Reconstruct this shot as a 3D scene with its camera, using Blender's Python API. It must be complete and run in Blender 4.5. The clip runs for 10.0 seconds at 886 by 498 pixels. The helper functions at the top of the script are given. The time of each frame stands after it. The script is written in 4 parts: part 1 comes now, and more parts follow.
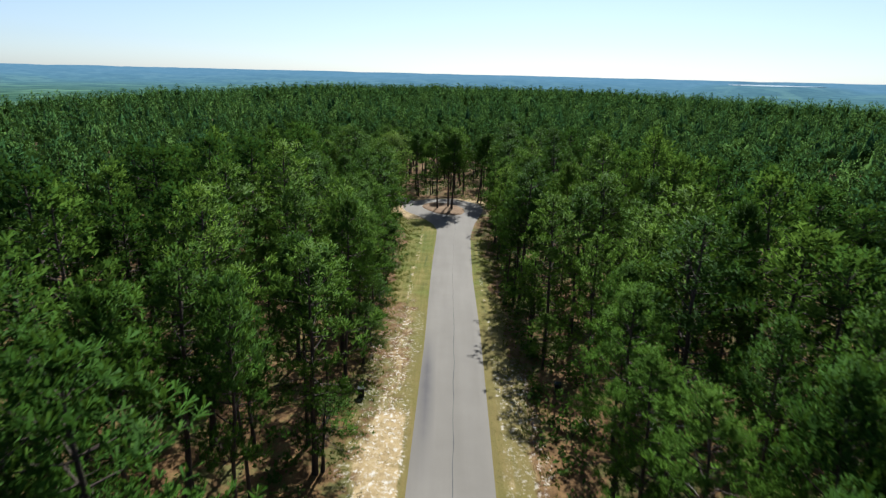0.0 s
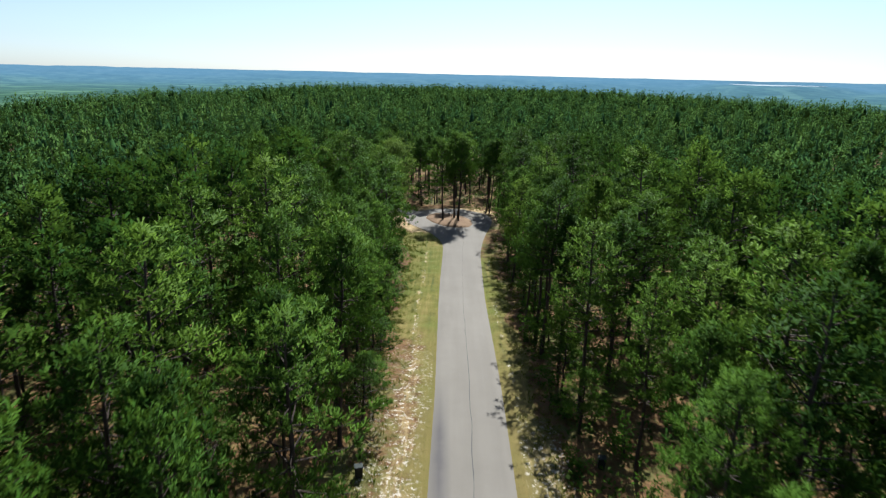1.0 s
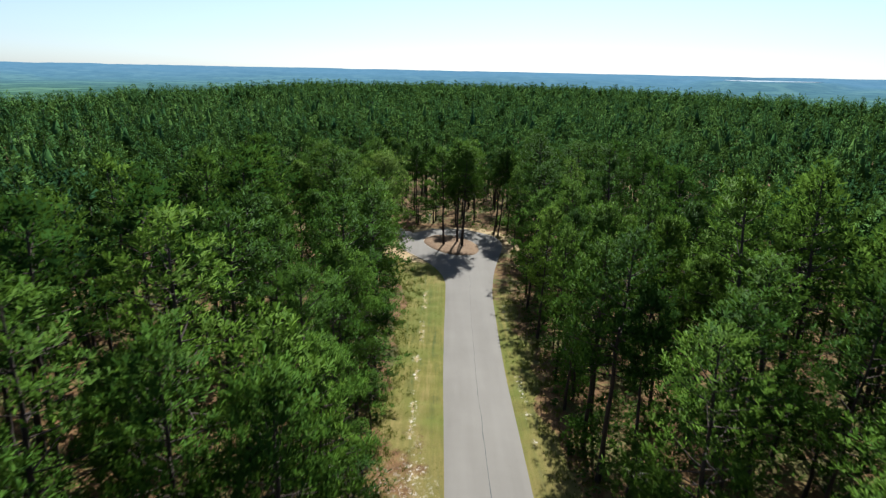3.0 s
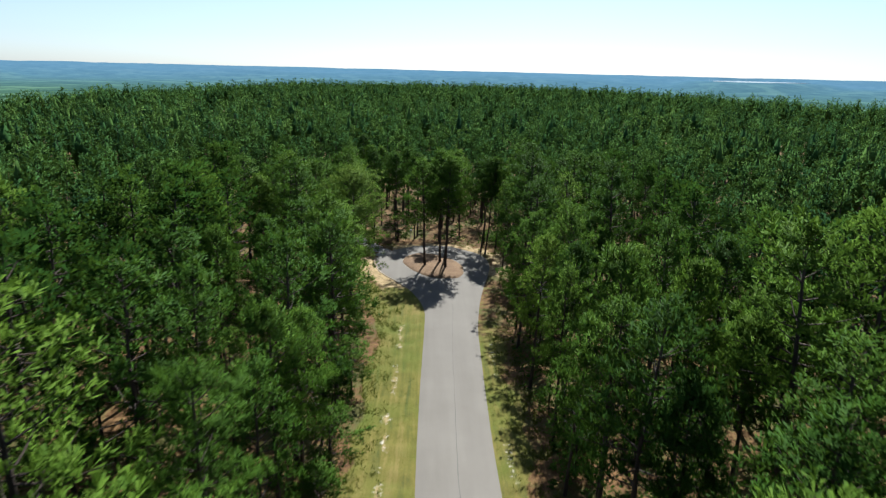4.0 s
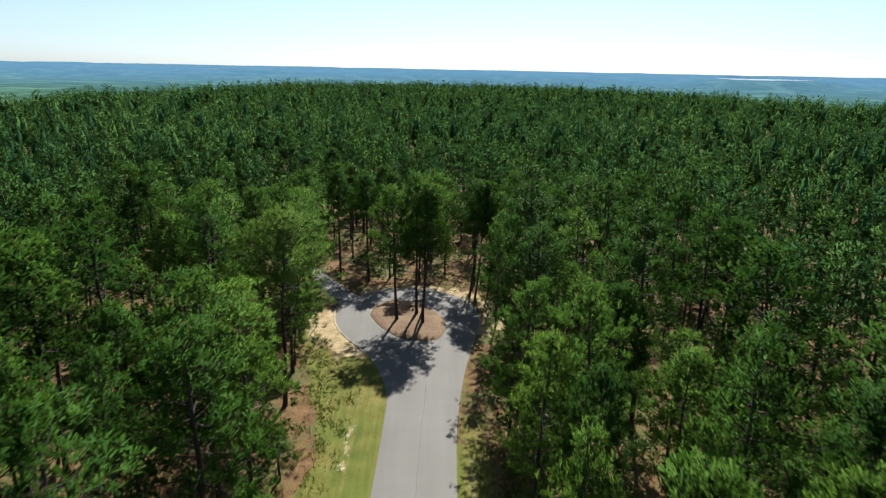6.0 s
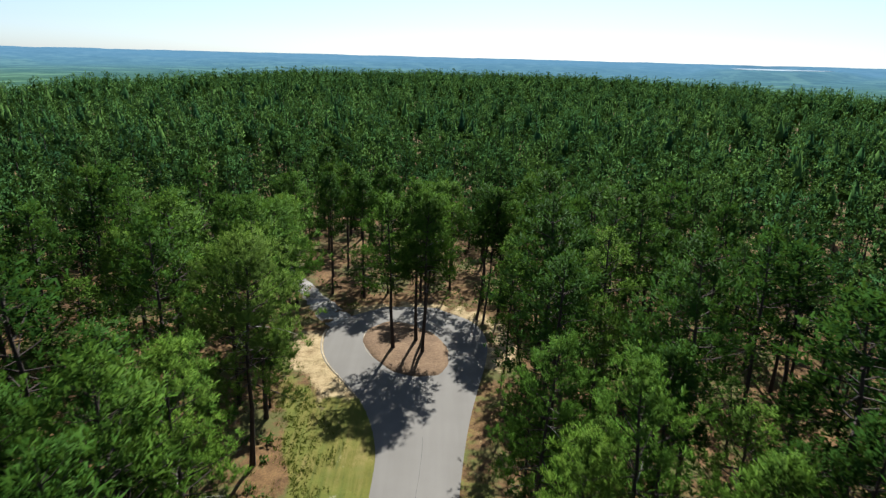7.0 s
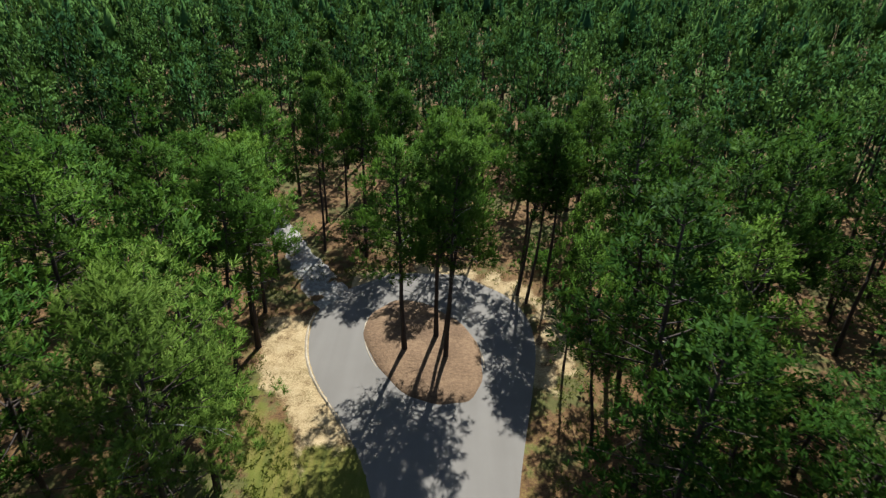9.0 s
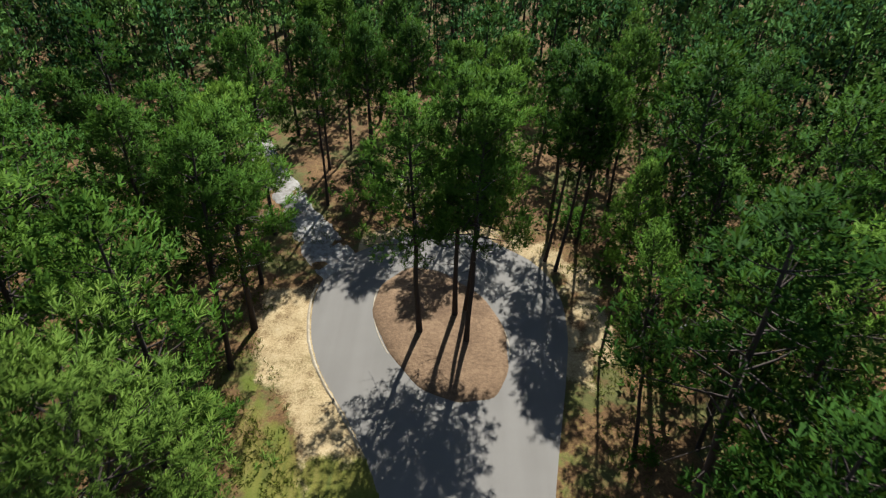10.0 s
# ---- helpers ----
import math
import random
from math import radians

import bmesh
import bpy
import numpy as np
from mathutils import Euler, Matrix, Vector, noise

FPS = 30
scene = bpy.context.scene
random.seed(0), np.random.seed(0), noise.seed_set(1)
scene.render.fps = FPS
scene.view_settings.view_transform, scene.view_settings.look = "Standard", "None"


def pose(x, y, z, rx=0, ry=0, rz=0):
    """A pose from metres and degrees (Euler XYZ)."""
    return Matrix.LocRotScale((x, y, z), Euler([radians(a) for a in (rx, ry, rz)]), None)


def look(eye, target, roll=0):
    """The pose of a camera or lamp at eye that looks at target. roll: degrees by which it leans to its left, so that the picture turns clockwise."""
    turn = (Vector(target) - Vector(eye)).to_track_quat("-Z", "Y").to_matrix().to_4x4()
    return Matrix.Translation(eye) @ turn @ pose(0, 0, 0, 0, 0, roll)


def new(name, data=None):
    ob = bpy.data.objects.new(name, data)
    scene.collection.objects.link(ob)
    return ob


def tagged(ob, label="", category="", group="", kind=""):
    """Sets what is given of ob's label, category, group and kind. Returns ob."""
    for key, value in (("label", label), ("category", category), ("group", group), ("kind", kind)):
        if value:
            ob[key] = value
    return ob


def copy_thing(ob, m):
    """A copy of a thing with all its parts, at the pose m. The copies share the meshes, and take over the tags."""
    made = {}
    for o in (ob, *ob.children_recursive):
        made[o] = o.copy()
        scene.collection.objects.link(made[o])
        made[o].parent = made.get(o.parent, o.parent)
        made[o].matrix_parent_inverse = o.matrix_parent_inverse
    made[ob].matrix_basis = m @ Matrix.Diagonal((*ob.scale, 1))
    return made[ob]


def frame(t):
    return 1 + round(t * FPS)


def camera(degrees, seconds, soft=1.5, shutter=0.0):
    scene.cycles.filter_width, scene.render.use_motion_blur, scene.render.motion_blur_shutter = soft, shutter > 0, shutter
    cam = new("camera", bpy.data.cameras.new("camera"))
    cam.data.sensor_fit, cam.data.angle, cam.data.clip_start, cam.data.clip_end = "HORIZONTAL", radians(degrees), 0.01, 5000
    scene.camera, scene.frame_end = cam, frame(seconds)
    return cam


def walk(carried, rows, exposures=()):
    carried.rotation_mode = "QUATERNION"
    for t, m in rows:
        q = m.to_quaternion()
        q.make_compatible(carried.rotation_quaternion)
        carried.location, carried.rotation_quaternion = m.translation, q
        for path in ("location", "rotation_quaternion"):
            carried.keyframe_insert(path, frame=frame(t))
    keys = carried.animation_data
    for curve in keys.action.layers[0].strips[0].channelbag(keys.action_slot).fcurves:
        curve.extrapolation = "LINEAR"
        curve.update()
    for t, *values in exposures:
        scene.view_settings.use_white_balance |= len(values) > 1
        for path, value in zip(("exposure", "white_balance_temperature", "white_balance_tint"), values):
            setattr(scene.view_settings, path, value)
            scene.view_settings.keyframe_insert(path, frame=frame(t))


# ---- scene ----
cam = camera(70.8, 10.0, soft=1.3, shutter=0.4)
PATH = [
    (0, (0.266, -0.589, 23.541), (0.274, 1.336, 23.0), 1.4),
    (0.5, (-0.202, 3.987, 23.559), (-0.193, 5.912, 23.018), 1.5),
    (1, (-0.732, 8.397, 23.568), (-0.724, 10.323, 23.027), 1.3),
    (1.5, (-1.274, 12.724, 23.59), (-1.265, 14.649, 23.047), 1.3),
    (2, (-1.624, 17.009, 23.603), (-1.611, 18.932, 23.056), 1.2),
    (2.5, (-1.748, 21.287, 23.554), (-1.729, 23.21, 23.008), 1.3),
    (2.7, (-1.709, 22.986, 23.563), (-1.691, 24.91, 23.015), 1.2),
    (3.8, (-0.881, 32.938, 23.764), (-0.826, 34.859, 23.21), 1.4),
    (4, (-0.513, 34.72, 23.825), (-0.454, 36.642, 23.274), 1.4),
    (4.5, (0.592, 39.082, 24.062), (0.653, 41.003, 23.51), 1.4),
    (5, (1.596, 43.373, 24.125), (1.652, 45.294, 23.571), 1.3),
    (5.5, (2.247, 47.746, 24.147), (2.298, 49.667, 23.593), 1.3),
    (5.7, (2.426, 49.478, 24.141), (2.476, 51.399, 23.587), 1.2),
    (6.8, (3.215, 58.86, 24.275), (3.233, 60.777, 23.702), 1.4),
    (7, (3.253, 60.682, 24.27), (3.268, 62.594, 23.681), 1.5),
    (7.5, (3.093, 65.305, 24.2), (3.101, 67.203, 23.572), 1.5),
    (8, (2.75, 69.887, 24.161), (2.753, 71.759, 23.457), 1.5),
    (8.5, (2.431, 74.384, 24.083), (2.424, 76.209, 23.265), 1.6),
    (9, (2.008, 78.399, 24.054), (1.994, 80.162, 23.108), 1.5),
    (9.5, (1.541, 81.841, 24.07), (1.522, 83.532, 23.001), 1.4),
    (10, (1.166, 84.738, 24.189), (1.138, 86.346, 23.001), 1.2),
]
walk(cam, [(t, look(eye, target, roll)) for t, eye, target, roll in PATH], exposures=[(0, 0.88, 6050, 6), (0.8, 1.03, 6050, 6), (10, 1.03, 6050, 6)])

# ---- light ----
SUN_AZ, SUN_EL = 12.0, 45.5          # degrees right of +y, degrees up
world = bpy.data.worlds.new("sky")
scene.world = world
world.use_nodes = True
wn = world.node_tree.nodes
sky = wn.new("ShaderNodeTexSky")
sky.sky_type, sky.sun_disc = "NISHITA", False
sky.sun_elevation, sky.sun_rotation = radians(SUN_EL), radians(SUN_AZ)
sky.air_density, sky.dust_density, sky.ozone_density = 0.8, 0.40, 3.0
wn["Background"].inputs["Strength"].default_value = 0.061
pale = wn.new("ShaderNodeHueSaturation")          # thin summer haze takes the colour out of the sky
pale.inputs["Saturation"].default_value = 0.72
world.node_tree.links.new(sky.outputs["Color"], pale.inputs["Color"])
cool = wn.new("ShaderNodeMix")
cool.data_type, cool.blend_type = "RGBA", "MULTIPLY"
cool.inputs["Factor"].default_value, cool.inputs["B"].default_value = 1.0, (0.96, 1.0, 1.08, 1)
world.node_tree.links.new(pale.outputs["Color"], cool.inputs["A"])
world.node_tree.links.new(cool.outputs["Result"], wn["Background"].inputs["Color"])
sun = new("sun", bpy.data.lights.new("sun", "SUN"))
sun.data.energy, sun.data.angle, sun.data.color = 5.0, radians(0.55), (1.0, 0.96, 0.90)
sun.matrix_world = look((200 * math.sin(radians(SUN_AZ)), 200 * math.cos(radians(SUN_AZ)), 200 * math.tan(radians(SUN_EL))), (0, 0, 0))


# ---- materials ----
def material(name):
    m = bpy.data.materials.new(name)
    m.use_nodes = True
    return m, m.node_tree.nodes, m.node_tree.links, m.node_tree.nodes["Principled BSDF"]


def ramp(nodes, stops):
    r = nodes.new("ShaderNodeValToRGB")
    el = r.color_ramp.elements
    el[0].position, el[0].color = stops[0][0], (*stops[0][1], 1)
    el[1].position, el[1].color = stops[-1][0], (*stops[-1][1], 1)
    for p, c in stops[1:-1]:
        el.new(p).color = (*c, 1)
    return r


def noise_node(nodes, links, scale, detail=4, rough=0.6, vector=None):
    n = nodes.new("ShaderNodeTexNoise")
    n.inputs["Scale"].default_value, n.inputs["Detail"].default_value, n.inputs["Roughness"].default_value = scale, detail, rough
    if vector is not None:
        links.new(vector, n.inputs["Vector"])
    return n


def mix_color(nodes, links, fac, a, b, blend="MIX"):
    m = nodes.new("ShaderNodeMix")
    m.data_type, m.blend_type = "RGBA", blend
    for sock, v in ((m.inputs["Factor"], fac), (m.inputs["A"], a), (m.inputs["B"], b)):
        if isinstance(v, (int, float)):
            sock.default_value = v
        elif isinstance(v, tuple):
            sock.default_value = (*v, 1)
        else:
            links.new(v, sock)
    return m.outputs["Result"]


def math_node(nodes, links, op, a, b=0.0, clamp=False):
    m = nodes.new("ShaderNodeMath")
    m.operation, m.use_clamp = op, clamp
    for sock, v in ((m.inputs[0], a), (m.inputs[1], b)):
        if isinstance(v, (int, float)):
            sock.default_value = v
        else:
            links.new(v, sock)
    return m.outputs[0]


def bumped(nodes, links, height, bsdf, strength, distance):
    b = nodes.new("ShaderNodeBump")
    b.inputs["Strength"].default_value, b.inputs["Distance"].default_value = strength, distance
    links.new(height, b.inputs["Height"])
    links.new(b.outputs["Normal"], bsdf.inputs["Normal"])


def simple_material(name, c1, c2, scale, roughness=0.85, bump=0.3, depth=0.02, stretch=(1, 1, 1), metallic=0.0):
    m, nodes, links, bsdf = material(name)
    tc = nodes.new("ShaderNodeTexCoord")
    mp = nodes.new("ShaderNodeMapping")
    mp.inputs["Scale"].default_value = stretch
    links.new(tc.outputs["Object"], mp.inputs["Vector"])
    n1 = noise_node(nodes, links, scale, 5, 0.65, mp.outputs["Vector"])
    n2 = noise_node(nodes, links, scale * 0.13, 3, 0.5, mp.outputs["Vector"])
    f = math_node(nodes, links, "ADD", math_node(nodes, links, "MULTIPLY", n1.outputs["Fac"], 0.6), math_node(nodes, links, "MULTIPLY", n2.outputs["Fac"], 0.4))
    r = ramp(nodes, [(0.35, c1), (0.65, c2)])
    links.new(f, r.inputs["Fac"])
    links.new(r.outputs["Color"], bsdf.inputs["Base Color"])
    bsdf.inputs["Roughness"].default_value, bsdf.inputs["Metallic"].default_value = roughness, metallic
    bsdf.inputs["Specular IOR Level"].default_value = 0.3
    bumped(nodes, links, n1.outputs["Fac"], bsdf, bump, depth)
    return m


def leaf_material(name, dark, mid, light, tone_from, through_light=0.48, gloss=0.02, shares=(0.18, 0.50, 0.35)):
    """Foliage: each leaf or needle takes a shade of its own, each plant another; light passes through it."""
    m, nodes, links, bsdf = material(name)
    geo = nodes.new("ShaderNodeNewGeometry")
    if tone_from == "object":
        tone = nodes.new("ShaderNodeObjectInfo").outputs["Random"]
    else:
        at = nodes.new("ShaderNodeAttribute")
        at.attribute_name = "tone"
        tone = at.outputs["Fac"]
    clump = noise_node(nodes, links, 1.7, 2, 0.5, geo.outputs["Position"])
    f = math_node(nodes, links, "MULTIPLY", geo.outputs["Random Per Island"], shares[0])
    f = math_node(nodes, links, "ADD", f, math_node(nodes, links, "MULTIPLY", clump.outputs["Fac"], shares[1]))
    f = math_node(nodes, links, "ADD", f, math_node(nodes, links, "MULTIPLY", math_node(nodes, links, "ADD", tone, 0.3), shares[2]))
    r = ramp(nodes, [(0.26, dark), (0.62, mid), (0.94, light)])
    links.new(f, r.inputs["Fac"])
    links.new(r.outputs["Color"], bsdf.inputs["Base Color"])
    bsdf.inputs["Roughness"].default_value = 0.6
    bsdf.inputs["Specular IOR Level"].default_value = gloss
    tr = nodes.new("ShaderNodeBsdfTranslucent")
    links.new(mix_color(nodes, links, 0.5, r.outputs["Color"], (0.117, 0.220, 0.024)), tr.inputs["Color"])
    mx = nodes.new("ShaderNodeMixShader")
    mx.inputs["Fac"].default_value = through_light
    links.new(bsdf.outputs["BSDF"], mx.inputs[1])
    links.new(tr.outputs["BSDF"], mx.inputs[2])
    links.new(mx.outputs["Shader"], nodes["Material Output"].inputs["Surface"])
    return m


NEEDLE = ((0.014, 0.037, 0.008), (0.033, 0.079, 0.011), (0.090, 0.154, 0.019))
NEEDLES = leaf_material("pine_needles", *NEEDLE, "object", 0.20, 0.02, (0.16, 0.40, 0.46))
# lighter needle green for the pines nearest the path and the close-tufted ones
NEEDLES_PALE = leaf_material("pale_pine_needles", (0.022, 0.050, 0.008), (0.060, 0.126, 0.016), (0.145, 0.225, 0.028), "object", 0.24)
# brighter copy of the needles: sunlit look of the broad crown put into the colour
NEEDLES_OPEN = leaf_material("brightened_pine_needles", (0.026, 0.056, 0.013), (0.062, 0.114, 0.020), (0.135, 0.198, 0.032), "object", 0.26)
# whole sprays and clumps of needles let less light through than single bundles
# the far wood's haze is put into its needle colour as extra blue
NEEDLE_HAZED = ((0.0160, 0.0440, 0.0220), (0.0390, 0.0920, 0.0290), (0.0830, 0.1520, 0.0380))
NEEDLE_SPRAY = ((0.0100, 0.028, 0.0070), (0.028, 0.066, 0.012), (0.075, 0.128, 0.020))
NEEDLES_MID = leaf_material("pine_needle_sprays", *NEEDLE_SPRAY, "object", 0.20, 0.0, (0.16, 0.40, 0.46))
NEEDLES_FAR = leaf_material("hazed_needle_clumps", *NEEDLE_HAZED, "attribute", 0.16, 0.0, (0.06, 0.34, 0.58))
LEAVES = leaf_material("oak_leaves", (0.025, 0.061, 0.009), (0.054, 0.119, 0.016), (0.108, 0.187, 0.029), "object", 0.45)
BARK = simple_material("pine_bark", (0.023, 0.017, 0.014), (0.068, 0.048, 0.037), 6.0, 0.9, 0.6, 0.03, (1, 1, 0.25))
DEADWOOD = simple_material("dead_wood", (0.158, 0.144, 0.122), (0.324, 0.302, 0.266), 8.0, 0.85, 0.4, 0.02, (1, 1, 0.3))
GRAVEL = simple_material("pale_gravel", (0.105, 0.080, 0.056), (0.330, 0.315, 0.290), 3.2, 0.95, 0.6, 0.03)
EDGING = simple_material("sandy_edging", (0.240, 0.190, 0.125), (0.420, 0.355, 0.260), 5.0, 0.95, 0.5, 0.03)
MULCH = simple_material("pine_straw_mulch", (0.092, 0.053, 0.028), (0.212, 0.134, 0.074), 5.0, 0.95, 0.9, 0.06)
JOINT = simple_material("tarred_joint", (0.036, 0.036, 0.036), (0.079, 0.078, 0.076), 9.0, 0.8, 0.2, 0.01)
BOX_BLACK = simple_material("black_plastic", (0.007, 0.008, 0.009), (0.016, 0.017, 0.018), 5.0, 0.55, 0.1, 0.005)
BOX_LID = simple_material("grey_green_lid", (0.012, 0.018, 0.016), (0.026, 0.034, 0.031), 5.0, 0.8, 0.1, 0.005)
WHITE = simple_material("white_paint", (0.70, 0.70, 0.68), (0.82, 0.82, 0.80), 8.0, 0.6, 0.1, 0.005)
GRASS = leaf_material("verge_grass", (0.056, 0.070, 0.012), (0.112, 0.118, 0.020), (0.180, 0.162, 0.040), "attribute", 0.2, 0.0)


def asphalt_material():
    m, nodes, links, bsdf = material("aged_asphalt")
    geo = nodes.new("ShaderNodeNewGeometry")
    fine = noise_node(nodes, links, 22.0, 3, 0.7, geo.outputs["Position"])
    mp = nodes.new("ShaderNodeMapping")
    mp.inputs["Scale"].default_value = (0.9, 0.05, 1)
    links.new(geo.outputs["Position"], mp.inputs["Vector"])
    lanes = noise_node(nodes, links, 1.0, 3, 0.5, mp.outputs["Vector"])
    patch = noise_node(nodes, links, 0.22, 4, 0.6, geo.outputs["Position"])
    f = math_node(nodes, links, "MULTIPLY", fine.outputs["Fac"], 0.25)
    f = math_node(nodes, links, "ADD", f, math_node(nodes, links, "MULTIPLY", lanes.outputs["Fac"], 0.40))
    f = math_node(nodes, links, "ADD", f, math_node(nodes, links, "MULTIPLY", patch.outputs["Fac"], 0.35))
    r = ramp(nodes, [(0.30, (0.134, 0.121, 0.104)), (0.5, (0.162, 0.147, 0.128)), (0.7, (0.190, 0.174, 0.152))])
    links.new(f, r.inputs["Fac"])
    # rubber marks and a dark run-off stain along the west edge
    sx = nodes.new("ShaderNodeSeparateXYZ")
    links.new(geo.outputs["Position"], sx.inputs[0])
    dx = math_node(nodes, links, "ABSOLUTE", math_node(nodes, links, "ADD", sx.outputs["X"], 0.55))
    dy = math_node(nodes, links, "ABSOLUTE", math_node(nodes, links, "SUBTRACT", sx.outputs["Y"], 40.0))
    stain = math_node(nodes, links, "MULTIPLY", math_node(nodes, links, "SUBTRACT", 0.75, dx, True), math_node(nodes, links, "SUBTRACT", 1.0, math_node(nodes, links, "DIVIDE", dy, 11.0), True))
    stain = math_node(nodes, links, "MULTIPLY", stain, math_node(nodes, links, "MULTIPLY", patch.outputs["Fac"], 3.2), True)
    c = mix_color(nodes, links, stain, r.outputs["Color"], (0.086, 0.079, 0.079))
    links.new(c, bsdf.inputs["Base Color"])
    bsdf.inputs["Roughness"].default_value = 0.9
    bsdf.inputs["Specular IOR Level"].default_value = 0.25
    bumped(nodes, links, fine.outputs["Fac"], bsdf, 0.25, 0.01)
    return m


def ground_material():
    """Pine straw under the trees, mown grass on the verges and bare sand, by the plan's cover layer."""
    m, nodes, links, bsdf = material("woodland_ground")
    geo = nodes.new("ShaderNodeNewGeometry")
    pos = geo.outputs["Position"]
    at = nodes.new("ShaderNodeAttribute")
    at.attribute_name = "cover"
    sep = nodes.new("ShaderNodeSeparateColor")
    links.new(at.outputs["Color"], sep.inputs[0])
    fine, mid, big = noise_node(nodes, links, 9.0, 4, 0.7, pos), noise_node(nodes, links, 1.3, 4, 0.65, pos), noise_node(nodes, links, 0.25, 3, 0.5, pos)
    mixn = math_node(nodes, links, "ADD", math_node(nodes, links, "MULTIPLY", fine.outputs["Fac"], 0.5), math_node(nodes, links, "MULTIPLY", mid.outputs["Fac"], 0.5))
    straw = ramp(nodes, [(0.35, (0.058, 0.032, 0.016)), (0.5, (0.132, 0.074, 0.031)), (0.66, (0.240, 0.142, 0.060))])
    links.new(mixn, straw.inputs["Fac"])
    weeds = math_node(nodes, links, "MULTIPLY", math_node(nodes, links, "SUBTRACT", math_node(nodes, links, "ADD", mid.outputs["Fac"], big.outputs["Fac"]), 0.97), 6.0, True)
    floor_c = mix_color(nodes, links, math_node(nodes, links, "MULTIPLY", weeds, 0.7), straw.outputs["Color"], (0.061, 0.083, 0.022))
    mpg = nodes.new("ShaderNodeMapping")
    mpg.inputs["Scale"].default_value = (2.2, 0.12, 1)
    links.new(pos, mpg.inputs["Vector"])
    stripes = noise_node(nodes, links, 1.0, 3, 0.6, mpg.outputs["Vector"])
    gf = math_node(nodes, links, "ADD", math_node(nodes, links, "MULTIPLY", stripes.outputs["Fac"], 0.55), math_node(nodes, links, "MULTIPLY", mixn, 0.45))
    grass = ramp(nodes, [(0.38, (0.068, 0.078, 0.017)), (0.5, (0.122, 0.112, 0.022)), (0.62, (0.178, 0.142, 0.046))])
    links.new(gf, grass.inputs["Fac"])
    sp = nodes.new("ShaderNodeSeparateXYZ")
    links.new(pos, sp.inputs[0])
    fresh = nodes.new("ShaderNodeMapRange")
    fresh.inputs["From Min"].default_value, fresh.inputs["From Max"].default_value = 46, 72
    links.new(sp.outputs["Y"], fresh.inputs["Value"])
    lush = math_node(nodes, links, "MULTIPLY", math_node(nodes, links, "SUBTRACT", math_node(nodes, links, "ADD", math_node(nodes, links, "MULTIPLY", big.outputs["Fac"], 0.6), math_node(nodes, links, "MULTIPLY", mid.outputs["Fac"], 0.4)), 0.44), 4.0, True)
    dry = mix_color(nodes, links, math_node(nodes, links, "SUBTRACT", 0.55, math_node(nodes, links, "MULTIPLY", fresh.outputs["Result"], 0.55)), grass.outputs["Color"], (0.165, 0.118, 0.052))
    turf = mix_color(nodes, links, math_node(nodes, links, "MULTIPLY", lush, math_node(nodes, links, "ADD", math_node(nodes, links, "MULTIPLY", fresh.outputs["Result"], 0.75), 0.25)), dry, (0.082, 0.106, 0.015))
    sand = ramp(nodes, [(0.34, (0.190, 0.130, 0.062)), (0.5, (0.310, 0.228, 0.118)), (0.66, (0.410, 0.318, 0.182))])
    links.new(mixn, sand.inputs["Fac"])

    loop_end = nodes.new("ShaderNodeMapRange")
    loop_end.inputs["From Min"].default_value, loop_end.inputs["From Max"].default_value = 84, 96
    links.new(sp.outputs["Y"], loop_end.inputs["Value"])
    streaks = nodes.new("ShaderNodeMix")
    for sock, src in ((streaks.inputs[0], loop_end.outputs["Result"]), (streaks.inputs[2], gf), (streaks.inputs[3], mixn)):
        links.new(src, sock)

    def masked(channel, gain, breakup=mixn):
        v = math_node(nodes, links, "SUBTRACT", math_node(nodes, links, "ADD", channel, math_node(nodes, links, "MULTIPLY", breakup, 0.9)), 0.95)
        return math_node(nodes, links, "MULTIPLY", v, gain, True)
    c = mix_color(nodes, links, masked(sep.outputs[1], 5.0), floor_c, turf)
    c = mix_color(nodes, links, masked(sep.outputs[0], 4.0, streaks.outputs[0]), c, sand.outputs["Color"])
    # pale grit and bark chips scattered over the worn verge
    chips = noise_node(nodes, links, 3.4, 3, 0.75, pos)
    chip = math_node(nodes, links, "MULTIPLY", math_node(nodes, links, "SUBTRACT", chips.outputs["Fac"], 0.55), 14.0, True)
    where = math_node(nodes, links, "MULTIPLY", math_node(nodes, links, "SUBTRACT", sep.outputs[0], 0.30), 3.5, True)
    where = math_node(nodes, links, "MULTIPLY", where, math_node(nodes, links, "SUBTRACT", 1.0, loop_end.outputs["Result"], True))
    c = mix_color(nodes, links, math_node(nodes, links, "MULTIPLY", chip, where), c, (0.50, 0.46, 0.40))
    woods = ramp(nodes, [(0.35, (0.016, 0.036, 0.013)), (0.65, (0.047, 0.086, 0.029))])
    links.new(big.outputs["Fac"], woods.inputs["Fac"])
    tract = noise_node(nodes, links, 0.0045, 3, 0.5, pos)
    meadow = math_node(nodes, links, "MULTIPLY", math_node(nodes, links, "SUBTRACT", tract.outputs["Fac"], 0.47), 14.0, True)
    low_land = mix_color(nodes, links, meadow, woods.outputs["Color"], (0.100, 0.170, 0.062))
    c = mix_color(nodes, links, sep.outputs[2], c, low_land)
    links.new(c, bsdf.inputs["Base Color"])
    bsdf.inputs["Roughness"].default_value = 0.95
    bsdf.inputs["Specular IOR Level"].default_value = 0.15
    bumped(nodes, links, mixn, bsdf, 0.7, 0.08)
    return m


